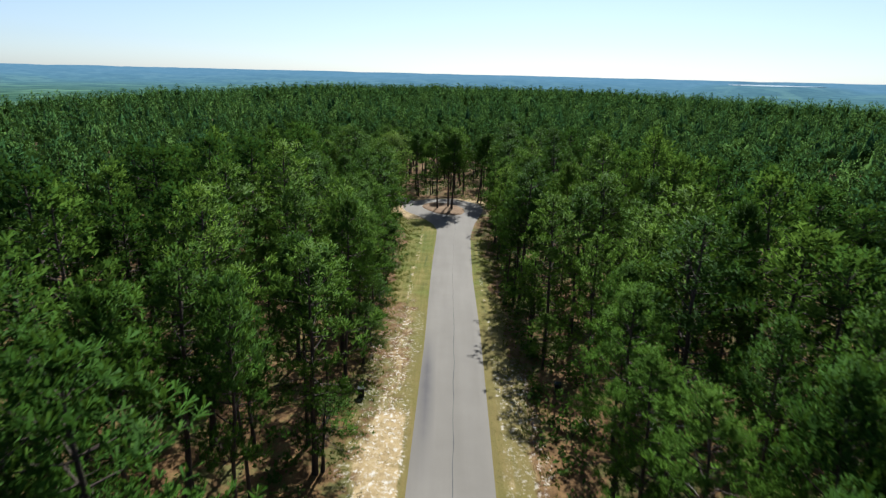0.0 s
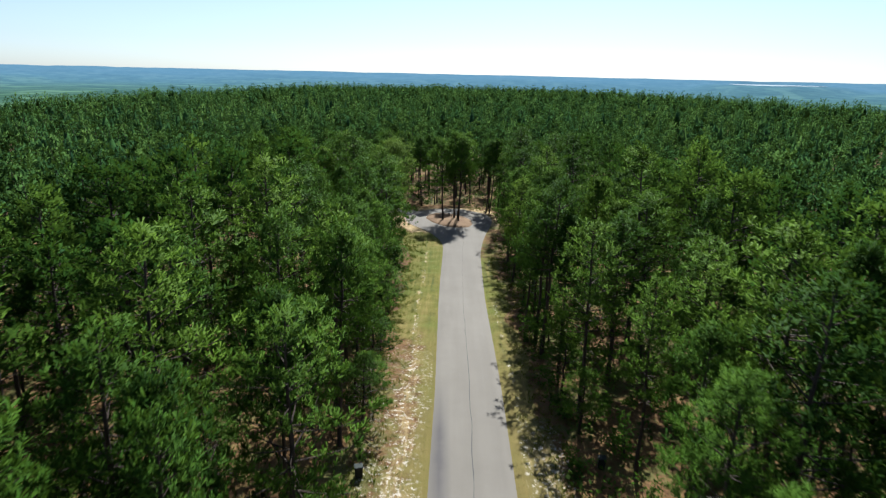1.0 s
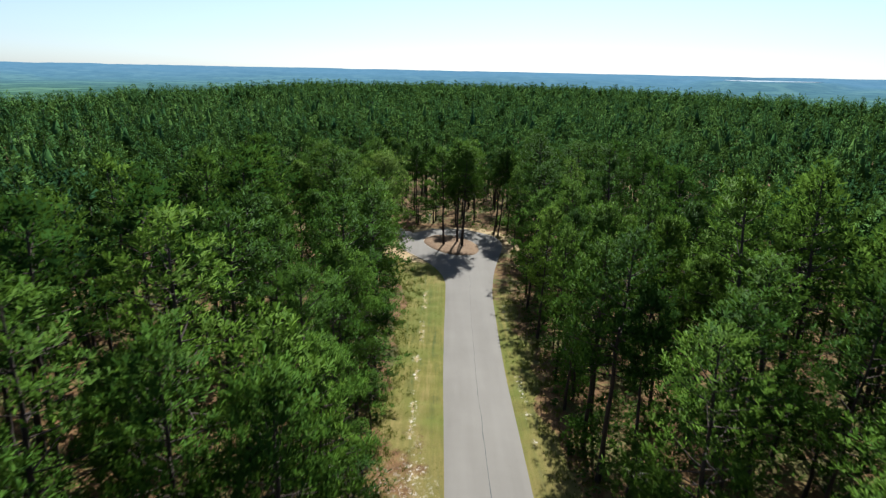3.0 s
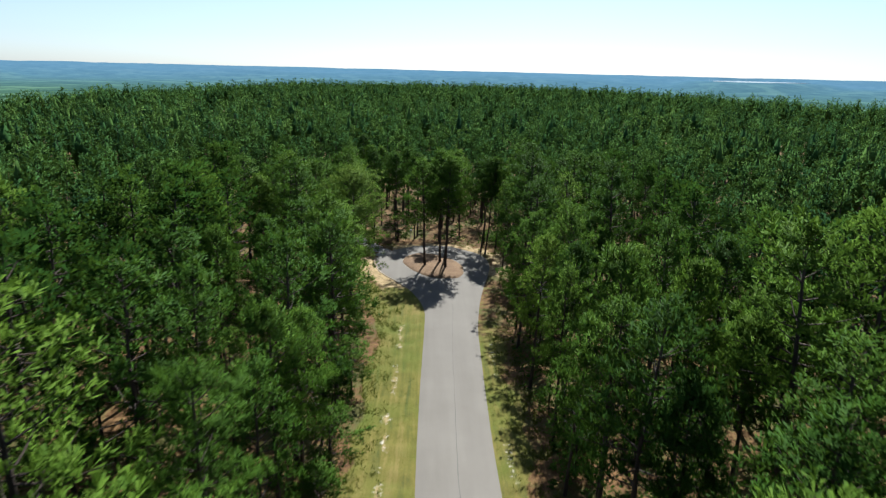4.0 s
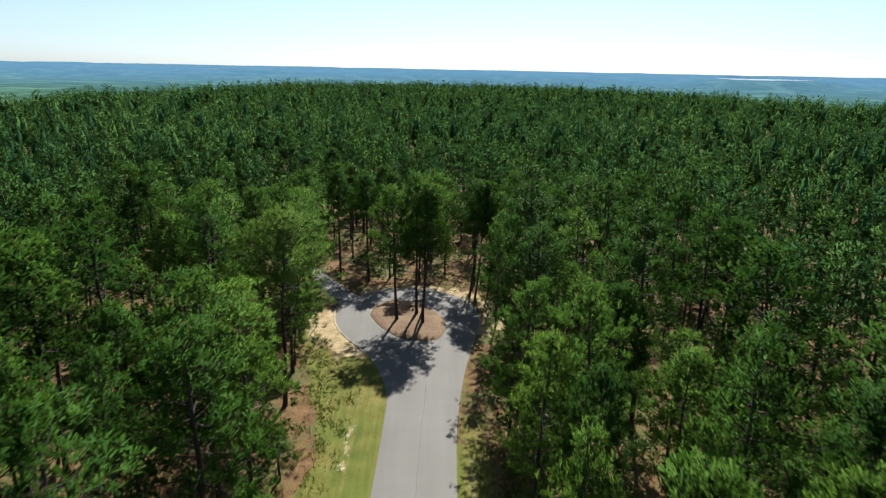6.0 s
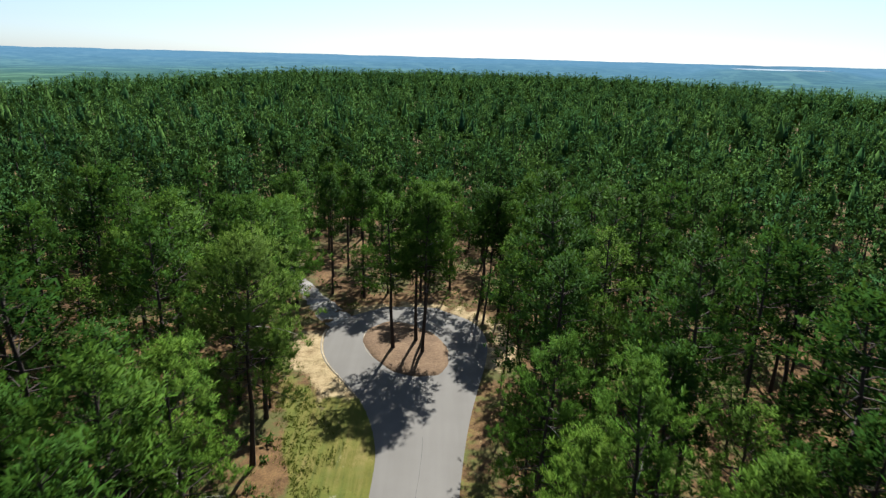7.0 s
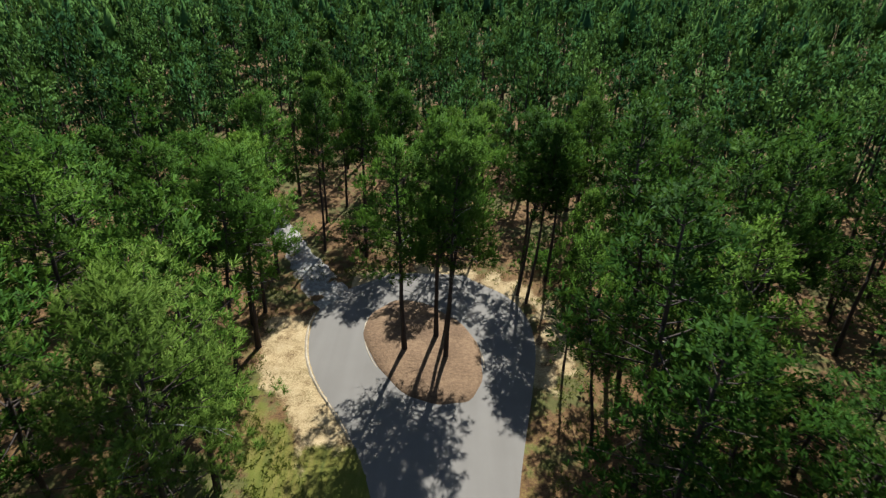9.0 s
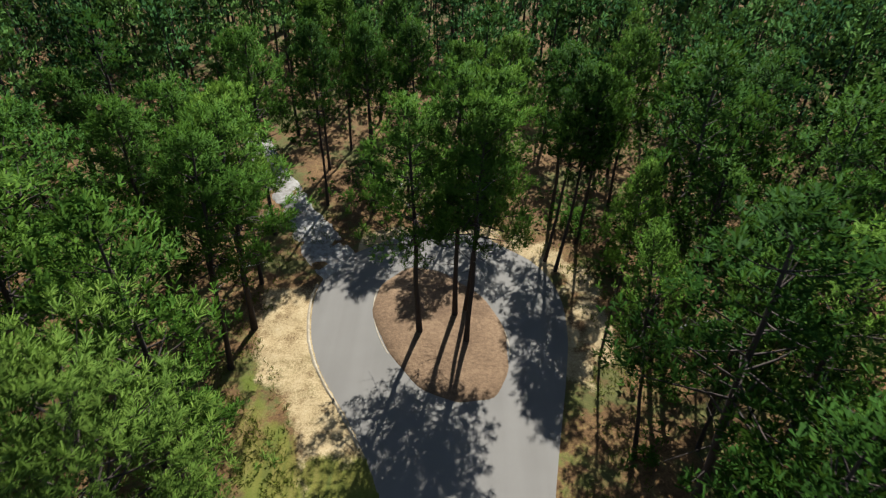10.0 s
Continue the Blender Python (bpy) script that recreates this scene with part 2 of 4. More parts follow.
def distance_material():
    """Wooded hills kilometres away, with the blue of the air between painted into their colour."""
    m, nodes, links, bsdf = material("distant_hills")
    geo = nodes.new("ShaderNodeNewGeometry")
    pos = geo.outputs["Position"]
    mp = nodes.new("ShaderNodeMapping")
    mp.inputs["Scale"].default_value = (0.0075, 0.0050, 0.01)
    links.new(pos, mp.inputs["Vector"])
    fields = noise_node(nodes, links, 1.0, 4, 0.6, mp.outputs["Vector"])
    grain = noise_node(nodes, links, 0.02, 4, 0.7, pos)
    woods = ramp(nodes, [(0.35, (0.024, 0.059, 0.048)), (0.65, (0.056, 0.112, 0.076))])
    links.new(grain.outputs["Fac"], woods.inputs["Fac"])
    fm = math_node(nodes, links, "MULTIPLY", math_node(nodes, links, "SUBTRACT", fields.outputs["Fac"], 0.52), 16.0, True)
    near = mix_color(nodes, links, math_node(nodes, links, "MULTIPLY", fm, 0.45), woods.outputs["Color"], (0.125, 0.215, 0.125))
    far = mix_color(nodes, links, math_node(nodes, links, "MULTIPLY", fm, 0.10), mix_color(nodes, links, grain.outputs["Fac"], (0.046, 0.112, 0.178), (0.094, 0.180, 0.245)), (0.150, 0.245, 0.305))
    # painted haze: the base colour goes from green to blue with distance
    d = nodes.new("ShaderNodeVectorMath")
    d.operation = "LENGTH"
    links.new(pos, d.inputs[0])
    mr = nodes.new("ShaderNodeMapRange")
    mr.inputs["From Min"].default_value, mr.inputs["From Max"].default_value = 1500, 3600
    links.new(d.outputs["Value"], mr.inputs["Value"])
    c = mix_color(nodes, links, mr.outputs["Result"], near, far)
    links.new(c, bsdf.inputs["Base Color"])
    bsdf.inputs["Roughness"].default_value = 1.0
    bsdf.inputs["Specular IOR Level"].default_value = 0.0
    return m


# leaf green pushed towards blue, so the haze over these woods is in the colour
LEAVES_FAR = leaf_material("hazed_far_leaves", (0.024, 0.058, 0.044), (0.044, 0.092, 0.060), (0.080, 0.140, 0.075), "attribute", 0.35, 0.0)
UNDER = leaf_material("undergrowth_leaves", (0.014, 0.035, 0.007), (0.036, 0.071, 0.014), (0.079, 0.122, 0.029), "attribute", 0.35)
WATER, _wn, _wl, _wb = material("lake_water")
_wb.inputs["Base Color"].default_value, _wb.inputs["Roughness"].default_value = (0.05, 0.07, 0.08, 1), 0.12
ASPHALT, GROUND, DISTANCE = asphalt_material(), ground_material(), distance_material()


# ---- mesh helpers ----
def tri_mesh(name, verts, tris, mat, tone=None, smooth=False, normals=None):
    """A mesh from arrays of corners and triangles made by the builders below."""
    verts, tris = np.asarray(verts, np.float32), np.asarray(tris, np.int32)
    me = bpy.data.meshes.new(name)
    me.vertices.add(len(verts))
    me.vertices.foreach_set("co", verts.ravel())
    me.loops.add(tris.size)
    me.loops.foreach_set("vertex_index", tris.ravel())
    me.polygons.add(len(tris))
    me.polygons.foreach_set("loop_start", np.arange(0, tris.size, 3, dtype=np.int32))
    if smooth:
        me.polygons.foreach_set("use_smooth", np.ones(len(tris), bool))
    me.materials.append(mat)
    me.update(calc_edges=True)
    if tone is not None:
        me.attributes.new("tone", "FLOAT", "POINT").data.foreach_set("value", np.asarray(tone, np.float32))
    if normals is not None:
        me.polygons.foreach_set("use_smooth", np.ones(len(tris), bool))
        me.normals_split_custom_set_from_vertices(np.asarray(normals, np.float32))
    return me


def part(name, bm, mat, parent, label="", smooth=False):
    """Links a bmesh as one mesh object under a thing or under a part."""
    me = bpy.data.meshes.new(name)
    for f in bm.faces:
        f.smooth = smooth
    bm.to_mesh(me)
    bm.free()
    me.materials.append(mat)
    ob = new(name, me)
    ob.parent = parent
    return tagged(ob, label)


def grid_mesh(xs, ys, zs):
    """Corners and triangles of a sheet over the lines xs, ys with heights zs[len(ys), len(xs)]."""
    gx, gy = np.meshgrid(xs, ys)
    v = np.stack([gx.ravel(), gy.ravel(), zs.ravel()], 1)
    nx, ny = len(xs), len(ys)
    a = (np.arange(ny - 1)[:, None] * nx + np.arange(nx - 1)[None, :]).ravel()
    t = np.concatenate([np.stack([a, a + 1, a + nx + 1], 1), np.stack([a, a + nx + 1, a + nx], 1)])
    return v, t


def smoothstep(a, b, x):
    t = np.clip((np.asarray(x, float) - a) / (b - a), 0, 1)
    return t * t * (3 - 2 * t)


def waves(x, y, scale, seed):
    """Soft rolling noise, about -1 to 1."""
    r = np.random.RandomState(seed)
    out = np.zeros(np.broadcast(x, y).shape)
    for k in range(7):
        a, p = r.uniform(0, 2 * np.pi, 2)
        f = 2 * np.pi / scale * r.uniform(0.6, 1.8)
        out = out + np.sin((np.cos(a) * x + np.sin(a) * y) * f + p)
    return out / 3.2


def tube(path, radii, sides):
    """A round bar along a path: corners and triangles."""
    path, n = np.asarray(path, float), len(path)
    d = np.gradient(path, axis=0)
    d /= np.linalg.norm(d, axis=1)[:, None] + 1e-9
    ref = np.array([0.0, 0, 1]) if abs(d[0][2]) < 0.7 else np.array([1.0, 0, 0])
    u = np.cross(d, ref)
    u /= np.linalg.norm(u, axis=1)[:, None] + 1e-9
    w = np.cross(d, u)
    a = np.arange(sides) * 2 * np.pi / sides
    v = path[:, None] + np.asarray(radii)[:, None, None] * (np.cos(a)[None, :, None] * u[:, None] + np.sin(a)[None, :, None] * w[:, None])
    i, j = np.meshgrid(np.arange(n - 1), np.arange(sides), indexing="ij")
    p, q = (i * sides + j).ravel(), (i * sides + (j + 1) % sides).ravel()
    return v.reshape(-1, 3), np.concatenate([np.stack([p, q, q + sides], 1), np.stack([p, q + sides, p + sides], 1)])


def joined(pieces):
    vs, ts, n = [], [], 0
    for v, t in pieces:
        vs.append(v)
        ts.append(t + n)
        n += len(v)
    return np.concatenate(vs), np.concatenate(ts)


# ---- the plan: road, loop, ground ----
ROAD_Y = (0, 28, 49, 70, 79, 90, 95, 99, 102.2, 104.3, 107.2, 110.7, 114.2, 116.6, 118.3, 119.3)
WEST_X = (-1.9, -1.4, -0.95, -0.86, -0.73, -0.45, -0.40, -1.35, -2.70, -4.05, -5.95, -6.90, -6.95, -5.7, -3.6, -1.0)
EAST_X = (3.3, 3.65, 4.0, 4.19, 4.43, 4.75, 5.25, 5.80, 6.40, 6.85, 7.45, 8.0, 7.75, 6.6, 4.7, 2.2)


def rounded(y, knots):
    """The plan's line through its knots, with the corners taken off."""
    y = np.asarray(y, float)
    return sum(np.interp(y + o, ROAD_Y, knots) for o in (-1.6, -0.8, 0, 0.8, 1.6)) / 5


def west(y):
    return rounded(y, WEST_X)


def east(y):
    return rounded(y, EAST_X)


def plateau(x, y):
    """Grows from 0 on the wooded rise to 1 at its rim; the rim is farther on the west."""
    return np.sqrt(((x - 32) / np.where(x < 32, 290.0, 200.0)) ** 2 + (y / 560) ** 2)


def ground_z(x, y):
    x, y = np.asarray(x, float), np.asarray(y, float)
    z = 1.4 * (1 - smoothstep(47, 82, y))
    off = smoothstep(9, 40, np.abs(x - 1.5)) + smoothstep(125, 160, y)
    z = z + np.clip(off, 0, 1) * 0.5 * waves(x, y, 90, 3)
    z = z - np.minimum(9 * (np.maximum(-x - 60, 0) / 150) ** 2, 34)          # the wood runs down a slope on the west
    return np.maximum(z - 48 * smoothstep(0.85, 2.3, plateau(x, y)), -48)


def island_edge(a):
    """The loop's planted island, an egg that points back down the road."""
    y = 109.6 + np.where(np.sin(a) > 0, 5.7, 4.9) * np.sin(a)
    x = 0.75 + 3.55 * np.cos(a) * (1 + 0.10 * np.sin(a)) + 0.27 * (109.6 - y)
    return x, y


DRIVE = [(-5.0, 113.6), (-7.0, 117.0), (-9.4, 121.0), (-11.6, 124.8), (-13.6, 128.2), (-16.4, 133.5)]


def build_ground():
    def line(a, b, step, reach):
        fine = np.arange(a, b + step / 2, step)
        out, g, s = [], fine[-1], step
        while g < b + reach:
            s *= 1.18
            g += s
            out.append(g)
        low, g, s = [], fine[0], step
        while g > a - reach:
            s *= 1.18
            g -= s
            low.append(g)
        return np.concatenate([low[::-1], fine, out])
    xs, ys = line(-12, 13, 0.36, 1500), line(26, 126, 0.42, 1500)
    gx, gy = np.meshgrid(xs, ys)
    z = ground_z(gx, gy)
    near = (np.abs(gx) < 40) & (gy < 180) & (gy > 0)
    onroad = (gx > west(gy) - 0.3) & (gx < east(gy) + 0.3) & (gy < 119.6)
    z = z + np.where(near & ~onroad, 0.05 * waves(gx, gy, 2.2, 5) + 0.03 * waves(gx, gy, 0.9, 6), 0) - np.where(onroad, 0.06, 0)
    v, t = grid_mesh(xs, ys, z)
    me = tri_mesh("ground", v, t, GROUND, smooth=True)
    dw, de = west(gy) - gx, gx - east(gy)          # metres outside the road's edges
    w1, w2 = waves(gx, gy, 9, 11), waves(gx, gy, 3.1, 12)
    verge_w = 4.7 + 0.6 * w1 + 1.6 * smoothstep(86, 98, gy)
    grass = (1 - smoothstep(verge_w - 0.9, verge_w + 0.5, dw)) * (1 - smoothstep(99.0, 105.5, gy + 1.2 * w2)) * (dw > -1)
    grass = np.maximum(grass, (1 - smoothstep(1.7 + 0.5 * w1 - 0.7 * smoothstep(86, 96, gy), 3.2 + 0.5 * w1 - 1.2 * smoothstep(86, 96, gy), de)) * (1 - 0.22 * smoothstep(70, 84, gy + 2 * w2) - 0.26 * smoothstep(84, 94, gy + w2)) * (gy < 117) * (de > -1))
    grass = np.where(gx > 1.5, np.where(de > -1, grass, 0), grass)
    weedy = smoothstep(93, 98, gy) * (1 - smoothstep(106.5, 110, gy + w2)) * smoothstep(2.0, 3.4, dw + 0.5 * w1) * (1 - smoothstep(5.5, 7.5, dw + 0.6 * w2))
    grass = np.maximum(grass, (0.60 + 0.14 * w2) * weedy)          # weeds that run out into the sand
    worn = 1 - smoothstep(54, 68, gy)              # the older, barer stretch of verge
    sand = worn * (0.40 + 0.10 * w1) * (dw > 0.2) * (dw < 4.2)
    sand = np.maximum(sand, worn * (0.60 + 0.08 * w2) * np.exp(-((dw - 1.9 - 0.3 * w1) / 1.15) ** 2))
    sand = np.maximum(sand, (0.76 + 0.06 * w2) * (1 - smoothstep(35, 43, gy + w1)) * smoothstep(0.15, 0.5, dw) * (1 - smoothstep(2.6, 3.8, dw + 0.3 * w2)))
    grass = np.where((dw > 0) & (gy < 75), grass * (1 - 0.62 * worn * smoothstep(0.1, 1.6, dw) * (0.8 + 0.3 * w2)), grass)
    sand = np.maximum(sand, 0.66 * np.exp(-((dw - 2.0 - 0.2 * w2) / 0.42) ** 2) * smoothstep(-0.7, 0.4, w2) * (gy < 99))
    sand = np.maximum(sand, (0.46 + 0.1 * w1) * (de > 0.5) * (de < 3.4) * (1 - smoothstep(40, 60, gy)))
    sand = np.maximum(sand, 0.55 * np.exp(-((de - 0.9) / 0.4) ** 2) * smoothstep(-0.4, 0.4, w2) * (gy < 98))
    ring = np.sqrt(((gx - 0.55) / 7.5) ** 2 + ((gy - 111.6) / 7.7) ** 2)
    west_bank = (1 - smoothstep(2.3 + 0.5 * w2, 4.3 + 0.6 * w1, dw)) * smoothstep(98.5, 102.5, gy + 0.9 * w2) * (1 - smoothstep(112, 116, gy)) * (dw > -0.6)
    wider = 0.12 * smoothstep(3, 7, gx)
    bank = (1 - smoothstep(1.13 + wider + 0.05 * w2, 1.28 + wider + 0.06 * w1, ring)) * (ring > 0.94) * smoothstep(103.5, 108.5, gy + 1.5 * w2) * (gx > -5)
    sand = np.maximum(sand, np.maximum((0.74 + 0.07 * w2) * west_bank, 0.80 * bank * smoothstep(-1.5, 0.0, w2)))
    grass = np.where(bank > 0.4, 0.2, grass)
    far_wood = smoothstep(0.8, 1.05, plateau(gx, gy))
    far_wood = np.maximum(far_wood, smoothstep(60, 160, np.hypot(gx, np.minimum(gy, 0))) * (gy < 0))
    col = np.stack([sand.ravel(), grass.ravel(), far_wood.ravel(), np.ones(sand.size)], 1).astype(np.float32)
    me.attributes.new("cover", "FLOAT_COLOR", "POINT").data.foreach_set("color", col.ravel())
    tagged(new("ground", me), "woodland ground of reddish pine straw, mown verge and bare sand", "ground", kind="structure")


def build_road():
    ys = np.concatenate([np.arange(0, 90, 1.0), np.arange(90, 119.31, 0.3)])
    cols = np.linspace(0, 1, 15)
    w, e = west(ys), east(ys)
    xs = w[:, None] + (e - w)[:, None] * cols[None, :]
    gy = np.repeat(ys[:, None], len(cols), 1)
    crown = 0.05 * (1 - (2 * cols - 1) ** 2)[None, :]
    edge = np.where((cols == 0) | (cols == 1), -0.09, 0.0)[None, :]
    z = ground_z(xs, gy) + 0.02 + crown + edge
    v, t = grid_mesh(cols, ys, z)
    v[:, 0] = xs.ravel()
    road = tagged(new("road", tri_mesh("road", v, t, ASPHALT, smooth=True)), "pale grey aged asphalt lane ending in a loop", "road", kind="structure")
    # the joint between the two paved lanes
    jy = np.arange(0, 97, 0.6)
    wob = 0.035 * waves(jy, jy * 0, 7, 21) + 0.02 * waves(jy, jy * 0, 1.9, 22)
    mid = 0.52 * east(jy) + 0.48 * west(jy) + wob
    half = (0.022 + 0.010 * waves(jy, jy * 0, 3.0, 23)) * (1 - 0.6 * smoothstep(45, 85, jy))
    v, t = grid_mesh(np.array([-1.0, 1.0]), jy, np.zeros((len(jy), 2)))
    v[:, 0] = (mid[:, None] + half[:, None] * np.array([-1, 1])[None]).ravel()
    v[:, 2] = np.repeat(ground_z(mid, jy) + 0.076, 2)
    ob = new("paving_joint", tri_mesh("paving_joint", v, t, JOINT))
    ob.parent = road
    tagged(ob, "dark tarred seam along the middle")
    # pale spill of sand along the loop's west kerb line
    ky = np.arange(102.0, 113.6, 0.25)
    kx = west(ky)
    v, t = grid_mesh(np.array([0.0, 1, 2, 3]), ky, np.zeros((len(ky), 4)))
    off = np.array([-0.16, -0.07, 0.00, 0.03])[None] * (1 + 0.25 * waves(ky, ky * 0, 2.5, 24))[:, None]
    v[:, 0] = (kx[:, None] + off).ravel()
    v[:, 2] = (ground_z(kx, ky)[:, None] + np.array([-0.05, 0.05, 0.05, -0.05])[None]).ravel()
    ob = new("kerb", tri_mesh("kerb", v, t, EDGING))
    ob.parent = road
    tagged(ob, "thin pale sandy edging of the loop")


def build_island():
    bm = bmesh.new()
    rings, n = (1.0, 0.97, 0.85, 0.6, 0.3), 64
    a = np.arange(n) * 2 * np.pi / n
    rows = []
    for k, f in enumerate(rings):
        h = (0.02, 0.13, 0.20, 0.28, 0.32)[k]
        row = []
        for q in a:
            x, y = island_edge(q)
            wob = 1 + 0.02 * math.sin(5 * q) + 0.012 * math.sin(11 * q + 1)
            x, y = 0.75 + (x - 0.75) * f * wob, 109.6 + (y - 109.6) * f * wob
            row.append(bm.verts.new((x, y, float(ground_z(x, y)) + h + (0.03 * math.sin(x * 3.1) * math.cos(y * 2.3) if k > 1 else 0))))
        rows.append(row)
    for r0, r1 in zip(rows, rows[1:]):
        for i in range(n):
            bm.faces.new((r0[i], r0[(i + 1) % n], r1[(i + 1) % n], r1[i]))
    bm.faces.new(rows[-1])
    isl = part("planting_island", bm, MULCH, None, "oval island of brown pine straw inside the road loop", True)
    tagged(isl, category="island", kind="structure")
    bm = bmesh.new()
    for q0, q1, m in ((2.5, 3.5, 14), (-0.35, 0.05, 6)):
        last = None
        for i in range(m + 1):
            q = q0 + (q1 - q0) * i / m
            x, y = island_edge(q)
            cx, cy = (x - 0.75), (y - 109.6)
            ring = []
            for f, h in ((1.014, 0.02), (1.010, 0.07), (0.998, 0.08), (0.988, 0.04)):
                ring.append(bm.verts.new((0.75 + cx * f, 109.6 + cy * f, float(ground_z(x, y)) + h)))
            if last:
                for k in range(3):
                    bm.faces.new((last[k], ring[k], ring[k + 1], last[k + 1]))
            last = ring
    part("edging", bm, EDGING, isl, "pale sandy edge")


def build_drive():
    pts = np.array(DRIVE)
    s = np.linspace(0, len(pts) - 1, 120)
    cx, cy = np.interp(s, range(len(pts)), pts[:, 0]), np.interp(s, range(len(pts)), pts[:, 1])
    cx, cy = np.convolve(np.pad(cx, 3, "edge"), np.ones(7) / 7, "valid"), np.convolve(np.pad(cy, 3, "edge"), np.ones(7) / 7, "valid")
    d = np.stack([np.gradient(cx), np.gradient(cy)], 1)
    d /= np.linalg.norm(d, axis=1)[:, None]
    cols = np.array([-1.6, -1.4, -0.7, 0, 0.7, 1.4, 1.6])
    px = cx[:, None] + d[:, 1][:, None] * cols[None] * ((1 + 0.10 * waves(cy, cx, 5, 31) + 0.13 * waves(cy, cx, 1.7, 32)) * (1 - 0.3 * smoothstep(116, 124, cy)))[:, None]
    py = cy[:, None] - d[:, 0][:, None] * cols[None]
    z = ground_z(px, py) + np.array([-0.10, 0.03, 0.045, 0.055, 0.045, 0.03, -0.10])[None] - 0.10 * (1 - smoothstep(2, 9, np.arange(120) / 2))[:, None]
    v, t = grid_mesh(cols, s, z)
    v[:, 0], v[:, 1] = px.ravel(), py.ravel()
    tagged(new("driveway", tri_mesh("driveway", v, t, GRAVEL, smooth=True)), "pale gravel driveway leaving the loop between pines", "driveway", kind="structure")


def hill_z(x, y, R):
    """Height of the far country at R metres: a valley floor that rises to a long ridge."""
    z = -50 + 71.5 * smoothstep(1900, 4700, R) - 30 * smoothstep(4700, 4850, R)
    z = z + 9 * waves(x, y, 1500, 41) * (1 - smoothstep(3800, 4650, R)) + 2.2 * waves(x, y, 500, 42) + 3.2 * waves(x, y, 140, 43) * (1 - 0.5 * smoothstep(2500, 4700, R))
    z = np.minimum(z, 23.5 - 0.2 * (4800 - np.minimum(R, 4800)) / 100 + 1.2 * waves(x, y, 700, 44))
    return z - 30 * (1 - smoothstep(1200, 1480, R))          # dips under the near ground's edge


def build_distance():
    """Valley floor and wooded ridges out to the horizon, all round the place."""
    rr = np.concatenate([np.linspace(1050, 2600, 26), np.linspace(2650, 4850, 44)])
    aa = np.linspace(0, 2 * np.pi, 541)
    R, A = np.meshgrid(rr, aa, indexing="ij")
    x, y = R * np.sin(A), R * np.cos(A)
    z = hill_z(x, y, R)
    along, beside = x * 0.4524 + y * 0.8918, x * 0.8918 - y * 0.4524
    basin = np.hypot((along - 3820) / 790, beside / 300)
    z = np.where(basin < 1, 1.5, np.maximum(z, 4.8 - 40 * smoothstep(1.0, 1.7, basin)))
    v, t = grid_mesh(aa, rr, z)
    v[:, 0], v[:, 1] = x.ravel(), y.ravel()
    tagged(new("backdrop", tri_mesh("backdrop", v, t, DISTANCE, smooth=True)), "distant wooded hills and fields, haze blue painted into their colour", "hills", kind="structure")


# ---- trees ----
def unit(v):
    return v / (np.linalg.norm(v, axis=-1, keepdims=True) + 1e-9)


def crown_radius(h, width):
    """The crown's half width at h, 0 at its lowest limb and 1 at the tip."""
    return width * np.minimum(1, (h + 0.20) / 0.45) ** 0.7 * np.maximum(1.03 - h, 0.03) ** 0.65


